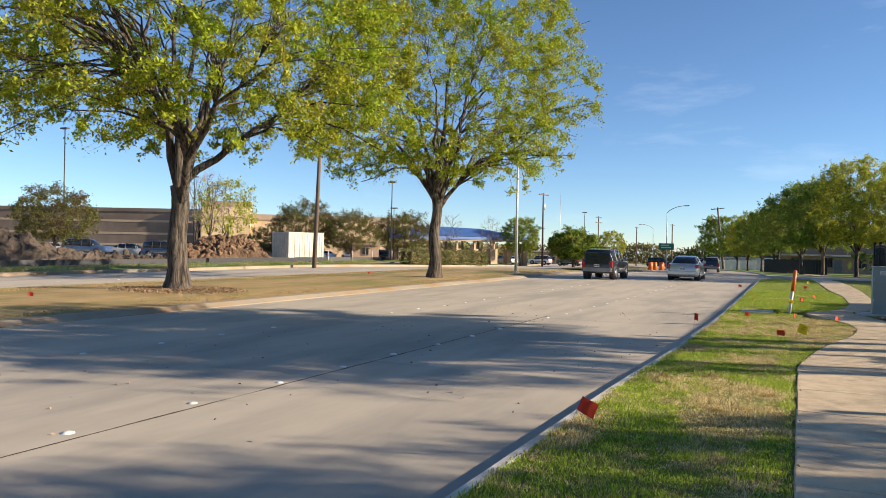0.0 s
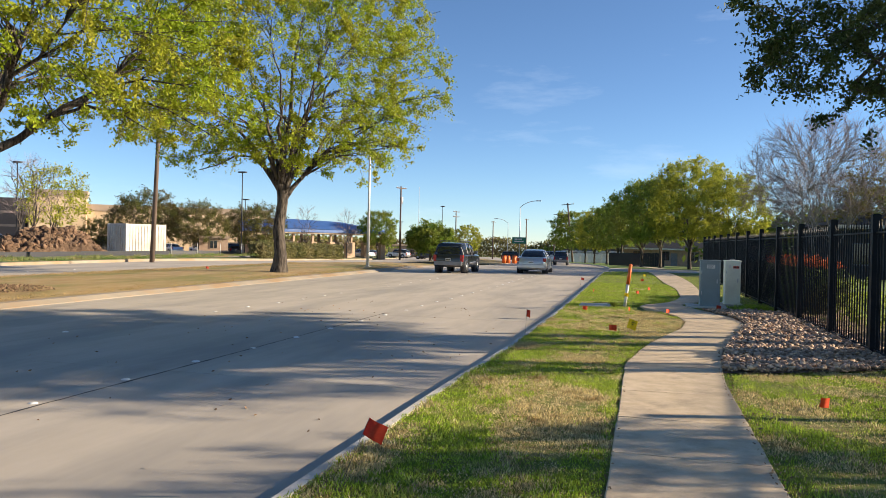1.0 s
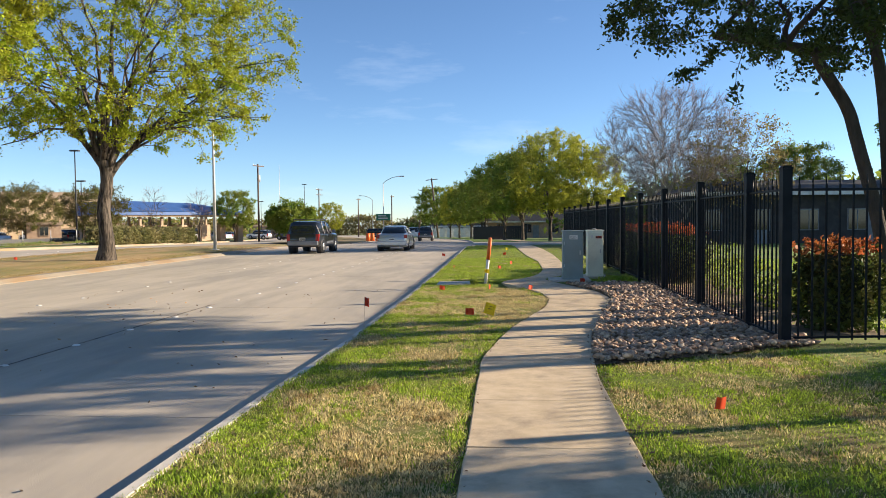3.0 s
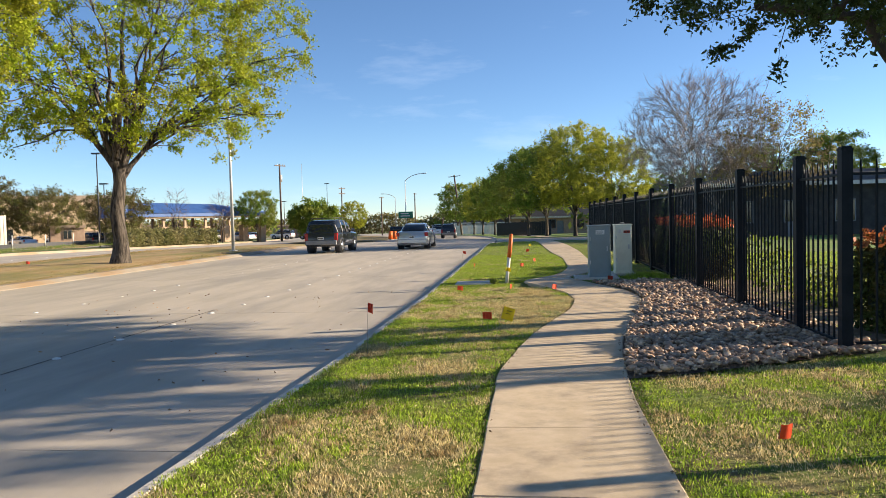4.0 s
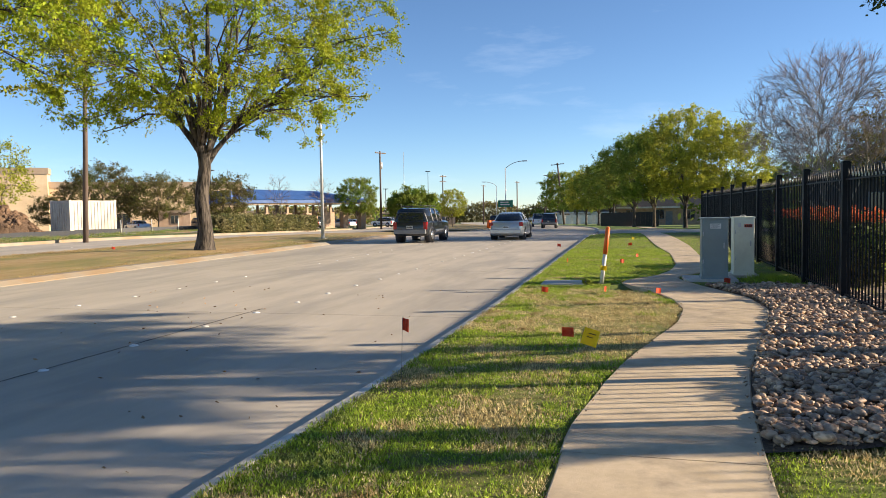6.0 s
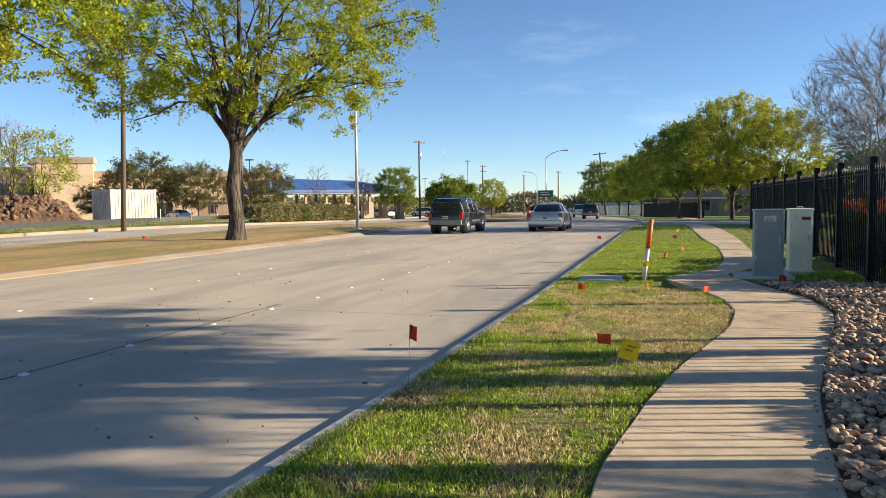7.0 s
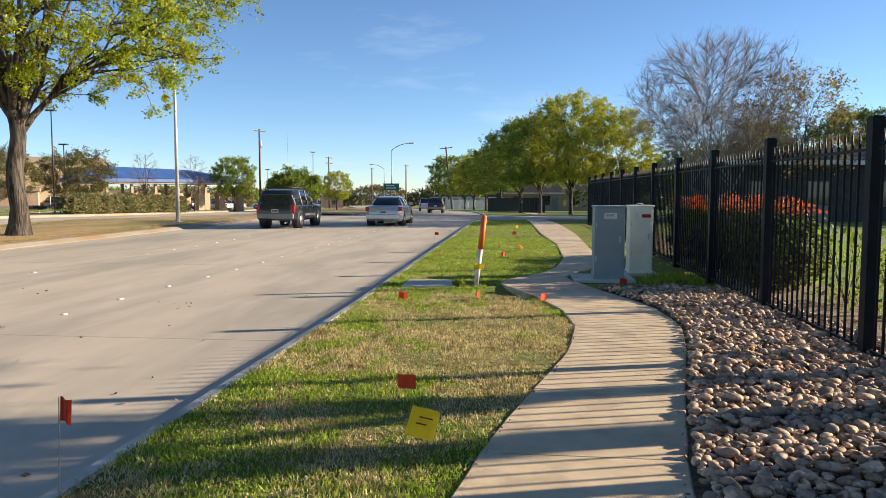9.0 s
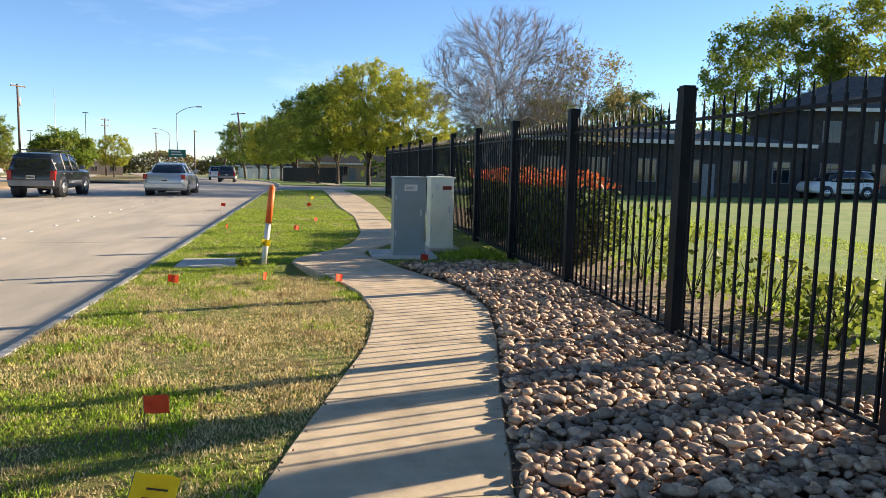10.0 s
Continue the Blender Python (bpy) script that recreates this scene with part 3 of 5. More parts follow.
def tree(name, label, seed, fork, trunk_r, centre, radii, mains, mids, tips, bark, leaf_mat, leaves, leaf_size, group="", lean=(0, 0), spread=0.35, droop=0.0, twig_mat=None, trunks=1, shell=0.55, bottom=-0.75, twig_r=0.012, crown_label="", flare=1.5, wobble=0.0, paths=(), sprays=2):
    """A tree at the origin: trunk to a fork, limbs into an ellipsoid crown, twigs, leaves about the twigs."""
    rd = random.Random(seed)
    wood, twigs = Wood(), Wood()
    top = thing(name, label, "tree", group)
    C, R = Vector(centre), Vector(radii)

    def inside(lo):
        while True:
            p = Vector((rd.uniform(-1, 1), rd.uniform(-1, 1), rd.uniform(bottom, 1)))
            if lo < p.length < 1 + 0.10 * rd.random():
                return C + Vector((p.x * R.x, p.y * R.y, p.z * R.z))

    starts = []
    for line in paths:
        c = [Vector(q) for q in line]
        for _ in range(2):
            c = [c[0]] + [q for a, b in zip(c, c[1:]) for q in (a.lerp(b, 0.25), a.lerp(b, 0.75))] + [c[-1]]
        n = len(c) - 1
        wood.limb(c, [trunk_r * (flare if i == 0 else 1.1 - 0.55 * (i / n) ** 1.5) for i in range(n + 1)], 12)
        starts.append(c)
    for k in range(0 if paths else trunks):
        a = 2 * math.pi * k / trunks + 0.4
        off = 0.0 if trunks == 1 else 0.25
        base = Vector((math.cos(a) * off, math.sin(a) * off, -0.15))
        head = Vector((lean[0] + math.cos(a) * off * 5, lean[1] + math.sin(a) * off * 5, fork * (1 + 0.1 * rd.uniform(-1, 1) * (trunks > 1))))
        c = curve(base, Vector((base.x * 1.2 + rd.uniform(-0.1, 0.1), base.y * 1.2, fork * 0.55)), head, 9)
        for i in range(1, 10):
            c[i] += Vector((math.sin(i * 1.05), math.cos(i * 0.9), 0)) * wobble * min(1, i / 3)
        wood.limb(c, [trunk_r * (flare if i == 0 else 1 + (flare - 1) * 0.35 if i == 1 else 1.06 - 0.025 * i) for i in range(10)], 14 if trunks == 1 else 8)
        starts.append(c)
    main_curves, mid_curves = [], []
    for k in range(mains):
        stem = starts[k % len(starts)]
        st2 = stem[-1 if k < 2 or trunks > 1 else rd.choice((-3, -2, -1)) if not paths else rd.choice((-12, -9, -6, -3))].copy()
        a = 2 * math.pi * (k + rd.uniform(-0.25, 0.25)) / mains * (1 if mains < 7 else 1.618)
        elev = rd.uniform(0.15, 0.95) if k else 1.0
        target = C + Vector((math.cos(a) * R.x * 0.72 * (1.15 - elev), math.sin(a) * R.y * 0.72 * (1.15 - elev), R.z * (elev * 0.95 - 0.38)))
        bend = st2.lerp(target, 0.4) + Vector((rd.uniform(-0.5, 0.5), rd.uniform(-0.5, 0.5), (st2 - target).length * (0.10 - droop)))
        c = curve(st2, bend, target, 8)
        for q in c[2:-1]:
            q += Vector((rd.uniform(-1, 1), rd.uniform(-1, 1), rd.uniform(-1, 1))) * 0.2 * min(1.0, 6 * trunk_r)
        r0 = trunk_r * rd.uniform(0.40, 0.62) * (1 if trunks == 1 else 0.9)
        rr = [max(twig_r, r0 * (1 - 0.93 * (i / 8) ** 0.75)) for i in range(9)]
        wood.limb(c, rr, 8)
        main_curves.append((c, rr))

    def attach(table, target):
        pts, dirs, rads = table
        w = np.array(target) - pts
        ln = np.linalg.norm(w, axis=1) + 1e-6
        i = int(np.argmin(ln * (1.6 - 0.85 * (w * dirs).sum(1) / ln)))
        return Vector(pts[i]), float(rads[i]), Vector(dirs[i])

    def table_of(curves, lo):
        rows = [(c[i], (c[i] - c[i - 1]).normalized(), rr[i]) for c, rr in curves for i in range(lo, len(c))]
        return np.array([tuple(q[0]) for q in rows]), np.array([tuple(q[1]) for q in rows]), np.array([q[2] for q in rows])

    stems = table_of(main_curves, 2)
    ends = []
    for _ in range(mids):
        target = inside(shell * 0.7)
        p, r0, d = attach(stems, target)
        ln = (target - p).length
        c = curve(p, p + d * ln * spread + Vector((0, 0, ln * 0.08)), target, 5)
        for q in c[1:-1]:
            q += Vector((rd.uniform(-1, 1), rd.uniform(-1, 1), rd.uniform(-1, 1))) * ln * 0.05
        r0 = min(r0 * 0.62, 0.022 * ln + 0.01)
        rr = [max(twig_r * 0.8, r0 * (1 - 0.75 * i / 5)) for i in range(6)]
        wood.limb(c, rr, 5)
        mid_curves.append((c, rr))
        ends.append([c[2], c[3], c[4], c[5]])
    limbs = table_of(mid_curves, 1)
    for _ in range(tips):
        target = inside(shell)
        p, r0, d = attach(limbs, target)
        p = p.copy()
        d = (d + Vector((rd.uniform(-0.4, 0.4), rd.uniform(-0.4, 0.4), rd.uniform(-0.2, 0.4)))).normalized()
        ln = (target - p).length
        if ln < 0.5:
            target = p + (d + Vector((rd.uniform(-0.6, 0.6), rd.uniform(-0.6, 0.6), rd.uniform(-0.3, 0.6)))) * rd.uniform(0.5, 0.9)
            ln = (target - p).length
        if ln > 0.4 * max(R):
            target = p + (target - p) * 0.5
            ln *= 0.5
        c = curve(p, p + d * ln * max(spread, 0.3), target, 3)
        r0 = min(r0 * 0.6, twig_r * 1.5)
        twigs.limb(c, [r0, r0 * 0.8, r0 * 0.6, r0 * 0.35], 3)
        ends.append(c)
        for _k in range(sprays):
            q = c[rd.choice((1, 2))]
            e = q + (c[3] - q) * 0.6 + Vector((rd.uniform(-1, 1), rd.uniform(-1, 1), rd.uniform(-0.6, 1))) * ln * 0.28
            twigs.limb([q, q.lerp(e, 0.5) + Vector((0, 0, 0.03 * ln)), e], [r0 * 0.55, r0 * 0.4, r0 * 0.25], 3)
            ends.append([q, q, q.lerp(e, 0.6), e])
    link_mesh("trunk", wood.v, wood.f, bark, top, smooth=True)
    link_mesh("twig_mass", twigs.v, twigs.f, twig_mat or bark, top)["kind"] = "stuff"
    if leaves:
        rr = np.random.RandomState(seed)
        e = np.array([[tuple(q) for q in c] for c in ends])
        pick = rr.randint(0, len(e), leaves)
        t = rr.uniform(0.25, 1.05, leaves)[:, None]
        seg = np.where(t < 0.6, e[pick, 1] + (e[pick, 2] - e[pick, 1]) * t / 0.6, e[pick, 2] + (e[pick, 3] - e[pick, 2]) * (t - 0.6) / 0.4)
        pos = seg + rr.normal(size=(leaves, 3)) * leaf_size * 1.1
        v, f = leaf_quads(pos, seed + 1, leaf_size)
        link_mesh("crown", v, f, leaf_mat, top, crown_label)
    return top


def put(top, x, y, z=0.0, rz=0.0, s=1.0):
    top.matrix_basis = pose(x, y, z, 0, 0, rz) @ Matrix.Scale(s, 4)
    return top


# the two large street trees on the median
put(tree("street_tree", "large spreading street tree with fresh yellow-green spring leaves on the median", 21, 3.5, 0.33, (0.3, 0.2, 8.4), (7.9, 7.9, 5.6), 10, 230, 1300, M_BARK, M_LEAF_S, 130000, 0.073, "median trees", bottom=-0.66, flare=1.75, wobble=0.04), -17.8, 18.3, 0.07)
put(tree("street_tree", "tall street tree with sparse new yellow-green leaves on the median", 8, 4.3, 0.29, (0.5, 0, 9.6), (7.8, 7.6, 6.4), 15, 260, 1400, M_BARK, M_LEAF_S, 125000, 0.074, "median trees", bottom=-0.74, flare=1.7, wobble=0.07), -16.0, 34.2, 0.08)

# live oak inside the fence and a neighbour of it further back
OAK_STEMS = ([(0.7200000000000001, 1.6, -0.15), (0.67, 1.6, 0.17), (0.56, 1.6, 1.5), (0.13, 1.6, 3.01), (0.02, 1.6, 3.47), (-0.29, 1.6, 3.97), (-0.49, 1.6, 4.27), (-0.52, 1.6, 4.45), (-0.72, 1.6, 4.51), (-1.21, 1.6, 4.58), (-1.65, 1.6, 4.69), (-2.18, 1.6, 4.75)],
             [(0.9700000000000001, 1.9000000000000001, -0.15), (0.65, 1.6, 2.83), (0.56, 1.6, 3.85), (0.4, 1.6, 4.66), (0.14, 1.6, 5.17), (-0.12, 1.6, 5.68)])
put(tree("oak_tree", "dark live oak with a leaning, crooked trunk behind the fence", 5, 3.9, 0.105, (-0.45, 0.6, 5.75), (4.1, 4.6, 2.0), 7, 70, 460, M_BARK_D, M_LEAF_O, 44000, 0.055, "oaks", paths=OAK_STEMS, bottom=-0.9, shell=0.3, twig_r=0.008, flare=1.2), 6.95, 14.6, 0)
put(tree("oak_tree", "broad dark live oak shading the lawn", 6, 2.6, 0.2, (0, 0, 5.0), (2.4, 1.7, 0.8), 7, 70, 380, M_BARK_D, M_LEAF_O, 2800, 0.1, "oaks", bottom=-0.7, shell=0.3, twig_r=0.008), 13.4, 7.6, 0)
put(tree("oak_tree", "low dark live oak beside the lawn", 7, 2.2, 0.16, (0, 0, 4.0), (2.2, 1.7, 0.9), 6, 40, 240, M_BARK_D, M_LEAF_O, 3000, 0.1, "oaks", bottom=-0.7, shell=0.3, twig_r=0.008), 13.4, 10.2, 0)
put(tree("oak_tree", "small dark live oak casting shade over the lawn", 16, 3.0, 0.14, (0, 0, 5.0), (1.5, 1.2, 0.6), 6, 30, 160, M_BARK_D, M_LEAF_O, 1500, 0.11, "oaks", bottom=-0.7, shell=0.4, twig_r=0.008), 21.1, 15.4, 0)

put(tree("oak_tree", "tall dark live oak on the lawn behind the fence", 9, 4.2, 0.17, (0, 0, 7.0), (3.7, 4.2, 2.1), 8, 60, 360, M_BARK_D, M_LEAF_O, 27000, 0.1, "oaks", bottom=-0.85, shell=0.3, twig_r=0.008), 11.6, 18.6, 0)

put(tree("oak_tree", "middling dark live oak on the lawn behind the fence", 12, 4.0, 0.15, (0, 0, 6.3), (2.3, 2.6, 1.2), 7, 50, 300, M_BARK_D, M_LEAF_O, 9000, 0.1, "oaks", bottom=-0.85, shell=0.3, twig_r=0.008), 12.9, 18.0, 0)
put(tree("oak_tree", "spreading dark live oak near the fence corner", 13, 4.0, 0.15, (0, 0, 6.3), (2.9, 2.4, 1.4), 7, 50, 300, M_BARK_D, M_LEAF_O, 6000, 0.1, "oaks", bottom=-0.85, shell=0.3, twig_r=0.008), 12.6, 14.9, 0)

# bare crape myrtle and companions behind the fence
bare = tree("bare_tree", "large leafless tree with a fan of purple-grey twigs", 31, 2.0, 0.13, (0, 0, 6.0), (5.0, 4.6, 4.4), 16, 460, 4600, M_BARK_P, None, 0, 0.1, "bare trees", trunks=5, twig_mat=M_TWIG_P, spread=0.34, bottom=-0.45, twig_r=0.014, shell=0.45, sprays=3)
put(bare, 12.4, 53.5, 0)
put(copy_thing(bare, Matrix()), 14.5, 63, 0, 80, 0.8)
put(tree("budding_tree", "tree with thin olive-brown new leaves behind the fence", 14, 2.0, 0.15, (0, 0, 5.0), (4.0, 3.8, 3.6), 8, 90, 700, M_BARK, M_LEAF_B, 6000, 0.11, "budding trees"), 17.0, 54.5, 0)

# row along the footpath of the next block
green = tree("street_tree", "rounded street tree with mixed green leaves", 41, 2.2, 0.2, (0, 0, 6.6), (4.6, 4.6, 4.6), 9, 110, 700, M_BARK, M_LEAF_G, 30000, 0.125, "next block trees", bottom=-0.8)
yellow = tree("street_tree", "rounded street tree with yellow-green spring leaves", 42, 2.3, 0.2, (0, 0, 6.9), (4.9, 4.9, 4.9), 9, 110, 700, M_BARK, M_LEAF_Y, 30000, 0.125, "next block trees", bottom=-0.8)
put(yellow, 6.3, 81, terrain(81), 0, 0.98)
put(green, 1.6, 92, terrain(92), 30, 0.93)
for x, y, rz, s, src in ((3.5, 84.5, 120, 0.9, green), (-1.0, 108, 60, 0.85, green), (-3.5, 120, 200, 0.82, green), (-6.0, 132, 15, 0.8, yellow), (-8.5, 146, 95, 0.8, green), (9.5, 76, 210, 0.8, yellow), (-13, 162, 0, 1, green), (-2, 128, 300, 0.9, green)):
    put(copy_thing(src, Matrix()), x, y, terrain(y), rz, s)

# trees on the far left side
big_bush = tree("rounded_tree", "dense rounded green tree by the far car park", 51, 1.2, 0.22, (0, 0, 3.2), (4.2, 4.2, 2.6), 8, 70, 380, M_BARK, M_LEAF_G, 26000, 0.17, "car park trees", bottom=-0.85)
put(big_bush, -29.9, 112, terrain(112), 0, 1.0)
put(copy_thing(yellow, Matrix()), -25.5, 118, terrain(118), 40, 0.5)
put(copy_thing(green, Matrix()), -36.5, 106, terrain(106), 150, 0.66)
olive = tree("budding_tree", "small car park tree with olive-brown spring leaves", 61, 1.3, 0.14, (0, 0, 3.7), (3.6, 3.6, 2.7), 8, 90, 800, M_BARK, M_LEAF_B2, 17000, 0.10, "budding trees", bottom=-0.8)
for x, y, rz, s in ((-51.7, 72.3, 0, 1.12), (-43.0, 81.0, 70, 1.0), (-45.9, 73.6, 140, 0.95), (-59.5, 45.3, 200, 1.02), (-57, 71.5, 250, 0.62)):
    put(olive if rz == 0 else copy_thing(olive, Matrix()), x, y, terrain(y) - 0.1, rz, s)
small_bare = tree("bare_tree", "small leafless tree by the car park", 71, 1.6, 0.09, (0, 0, 4.0), (1.6, 1.6, 2.4), 6, 40, 260, M_BARK, None, 0, 0.1, "bare trees", twig_mat=M_TWIG_P, twig_r=0.012)
for x, y, rz, s in ((-41.6, 92, 0, 1.15), (-36.6, 94, 60, 1.1), (-50.5, 55.2, 100, 1.45), (-62.5, 66, 160, 1.7)):
    put(small_bare if rz == 0 else copy_thing(small_bare, Matrix()), x, y, terrain(y) - 0.1, rz, s)
pale = tree("budding_tree", "slender tree with thin pale green leaves", 81, 2.0, 0.13, (0, 0, 5.4), (3.6, 3.6, 3.6), 8, 60, 340, M_BARK, M_LEAF_Y, 3600, 0.15, "budding trees")
put(pale, -53.5, 61.0, -0.1, 0, 0.98)
# trees behind the apartment block and far woods
for x, y, rz, s, src in ((30, 78, 10, 0.85, green), (43, 74, 50, 1.5, green), (52, 68, 90, 1.6, yellow), (24, 82, 130, 0.8, green), (62, 62, 20, 1.5, green)):
    put(copy_thing(src, Matrix()), x, y, terrain(y), rz, s)


def far_woods(name, label, segs, seed, leaf_mat):
    rr = np.random.RandomState(seed)
    pts = []
    for (x0, y0, x1, y1, h, n) in segs:
        t = rr.uniform(0, 1, n)
        x, y = x0 + (x1 - x0) * t, y0 + (y1 - y0) * t
        crown = h * (0.55 + 0.45 * np.abs(np.sin(t * 9 + seed)) * rr.uniform(0.7, 1, n))
        z = crown * rr.uniform(0.05, 1, n) ** 0.8
        pts.append(np.stack([x + rr.normal(size=n) * 1.5, y + rr.normal(size=n) * 1.5, z + np.array([terrain(v) for v in y])], 1))
    v, f = leaf_quads(np.concatenate(pts), seed, 0.55)
    return tagged(link_mesh(name, v, f, leaf_mat), label, "woods", kind="stuff")


far_woods("far_woods", "distant olive-brown tree line along the horizon", [(-180, 215, -60, 262, 7, 13000), (-60, 262, 10, 250, 8, 10000), (-12, 190, 40, 150, 8, 7000), (-150, 120, -60, 175, 5, 6000)], 3, M_LEAF_B)
far_woods("far_woods", "distant green tree line behind the houses", [(10, 100, 70, 90, 8, 9000), (-30, 255, 30, 220, 7, 5000), (-120, 190, -70, 210, 6, 5000)], 9, M_LEAF_G)

# ---- river rock bed ----
def rock_mesh(seed):
    b = bmesh.new()
    bmesh.ops.create_icosphere(b, subdivisions=2, radius=1.0)
    q = random.Random(seed)
    o = Vector((q.uniform(0, 50), q.uniform(0, 50), q.uniform(0, 50)))
    sc = (q.uniform(0.85, 1.3), q.uniform(0.65, 1.0), q.uniform(0.42, 0.62))
    for v in b.verts:
        k = 1 + 0.30 * noise.noise(v.co * 1.2 + o) + 0.08 * noise.noise(v.co * 2.9 + o)
        v.co = Vector((v.co.x * sc[0], v.co.y * sc[1], v.co.z * sc[2])) * k
    return b


ROCKS = []
for k in range(10):
    b = rock_mesh(k)
    me = bpy.data.meshes.new("rock")
    b.to_mesh(me)
    b.free()
    me.materials.append(M_ROCK)
    me.polygons.foreach_set("use_smooth", [True] * len(me.polygons))
    ROCKS.append(me)
ROCK_V = [np.array([v.co[:] for v in me.vertices]) for me in ROCKS]
ROCK_F = [np.array([p.vertices[:] for p in me.polygons]) for me in ROCKS]
bed = thing("rock_bed", "bed of brown and buff river cobbles between footpath and fence", "rock bed", kind="structure")
def bed_row(u):
    row = []
    for s in (0, 0.2, 0.5, 0.8, 1):
        x = 2.2 + 2.95 * s
        y = rock_edge(x) + (22.4 - rock_edge(x)) * u
        e = walk_r(y)
        row.append((e + (5.15 - e) * s, y, -0.015 + 0.01 * (s > 0)))
    return row


bv, bf = loft([bed_row(k / 18) for k in range(19)], closed=False, cap=False)
link_mesh("soil", bv, [q[::-1] for q in bf], M_GRIT, bed)
rnd = random.Random(17)
rocks = []
y = 11.6
while y < 23.0:
    x = 2.1
    while x < 5.25:
        px, py = x + rnd.uniform(-0.04, 0.04), y + rnd.uniform(-0.04, 0.04)
        far_end = 22.5 - 0.35 * max(0, 3.4 - px) + 0.15 * math.sin(5 * px)
        if px > walk_r(py) + 0.03 and py > rock_edge(px) and py < far_end:
            s = rnd.choice((0.018, 0.022, 0.027, 0.032, 0.038, 0.052)) * rnd.uniform(0.85, 1.2)
            rocks.append((px, py, 0.008 + s * 0.28 + rnd.choice((0, 0.006, 0.012, 0.025, 0.04)), s))
        x += 0.049
    y += 0.049
near = [q for q in rocks if 12.9 < q[1] < 15.2 and q[0] < 4.3]
near_set = set(near[:: max(1, len(near) // 300 + 1)])
av, af, base = [], [], 0
for q in rocks:
    px, py, pz, s = q
    m = pose(px, py, pz, rnd.uniform(-24, 24), rnd.uniform(-24, 24), rnd.uniform(0, 360)) @ Matrix.Scale(s, 4)
    k = rnd.randrange(10)
    if q in near_set:
        ob = new("rock", ROCKS[k])
        ob.parent = bed
        ob.matrix_basis = m
    else:
        mm = np.array(m)
        av.append(ROCK_V[k] @ mm[:3, :3].T + mm[:3, 3])
        af.append(ROCK_F[k] + base)
        base += len(ROCK_V[k])
ob = link_mesh("rock_fill", np.concatenate(av), np.concatenate(af), M_ROCK2, bed, smooth=True)
ob["kind"] = "stuff"

# ---- iron fence ----
fence = thing("fence", "black iron picket fence with spear tops and square posts", "fence")
FX = 4.86
RETURN = [(4.86, 13.25), (8.1, 13.58), (7.84, 10.63), (7.58, 7.68), (7.32, 4.73), (7.06, 1.78), (6.8, -1.17)]
post_y = [13.25, 14.69, 17.45, 20.5, 23.45] + [23.45 + 2.95 * k for k in range(1, 9)]


b = box(bmesh.new(), -0.062, 0.062, -0.062, 0.062, -0.2, 2.30)
pm = part("post", b, M_FENCE, fence)
b = box(bmesh.new(), -0.07, 0.07, -0.07, 0.07, 2.30, 2.325)
box(b, -0.055, 0.055, -0.055, 0.055, 2.325, 2.345)
cap = part("post_cap", b, M_FENCE, pm)
spots = [(FX, y) for y in post_y] + RETURN[1:]
pm.location = (*spots[0], 0)
for x, y in spots[1:]:
    o = new("post", pm.data)
    o.parent, o.location = fence, (x, y, 0)
    c = new("post_cap", cap.data)
    c.parent = o
b = bmesh.new()
box(b, -0.0105, 0.0105, -0.0105, 0.0105, 0.03, 2.10)
cyl(b, (0, 0, 2.10), (0, 0, 2.135), 0.009, 0.014, 4)
cyl(b, (0, 0, 2.135), (0, 0, 2.23), 0.014, 0.001, 4)
picket = bpy.data.meshes.new("picket")
b.to_mesh(picket)
pic_v, pic_f = np.array([v.co[:] for v in b.verts]), [[v.index for v in f.verts] for f in b.faces]
b.free()
picket.materials.append(M_FENCE)
runs = [((FX, a), (FX, c)) for a, c in zip(post_y, post_y[1:])] + list(zip(RETURN, RETURN[1:]))
count, fv, ff, base = 0, [], [], 0
for (xa, ya), (xb, yb) in runs:
    a, c = Vector((xa, ya, 0)), Vector((xb, yb, 0))
    ln = (c - a).length
    d = (c - a) / ln
    ang = math.degrees(math.atan2(d.y, d.x))
    for z, h in ((0.075, 0.03), (2.03, 0.03)):
        b = box(bmesh.new(), 0.05, ln - 0.05, -0.018, 0.018, z - h / 2, z + h / 2)
        o = part("rail", b, M_FENCE, fence)
        o.matrix_basis = pose(xa, ya, 0, 0, 0, ang)
    n = round(ln / (0.165 if ang > 45 else 0.185 if ang > -45 else 0.155))
    for k in range(1, n):
        p = a + d * (ln * k / n)
        if count < 300:
            o = new("picket", picket)
            o.parent, o.location = fence, p
            o.rotation_euler = (0, 0, radians(ang))
            count += 1
        else:
            fv.append(pic_v + np.array(p))
            ff += [[i + base for i in f] for f in pic_f]
            base += len(pic_v)
if fv:
    o = link_mesh("picket_rest", np.concatenate(fv), ff, M_FENCE, fence)
    o["kind"] = "stuff"


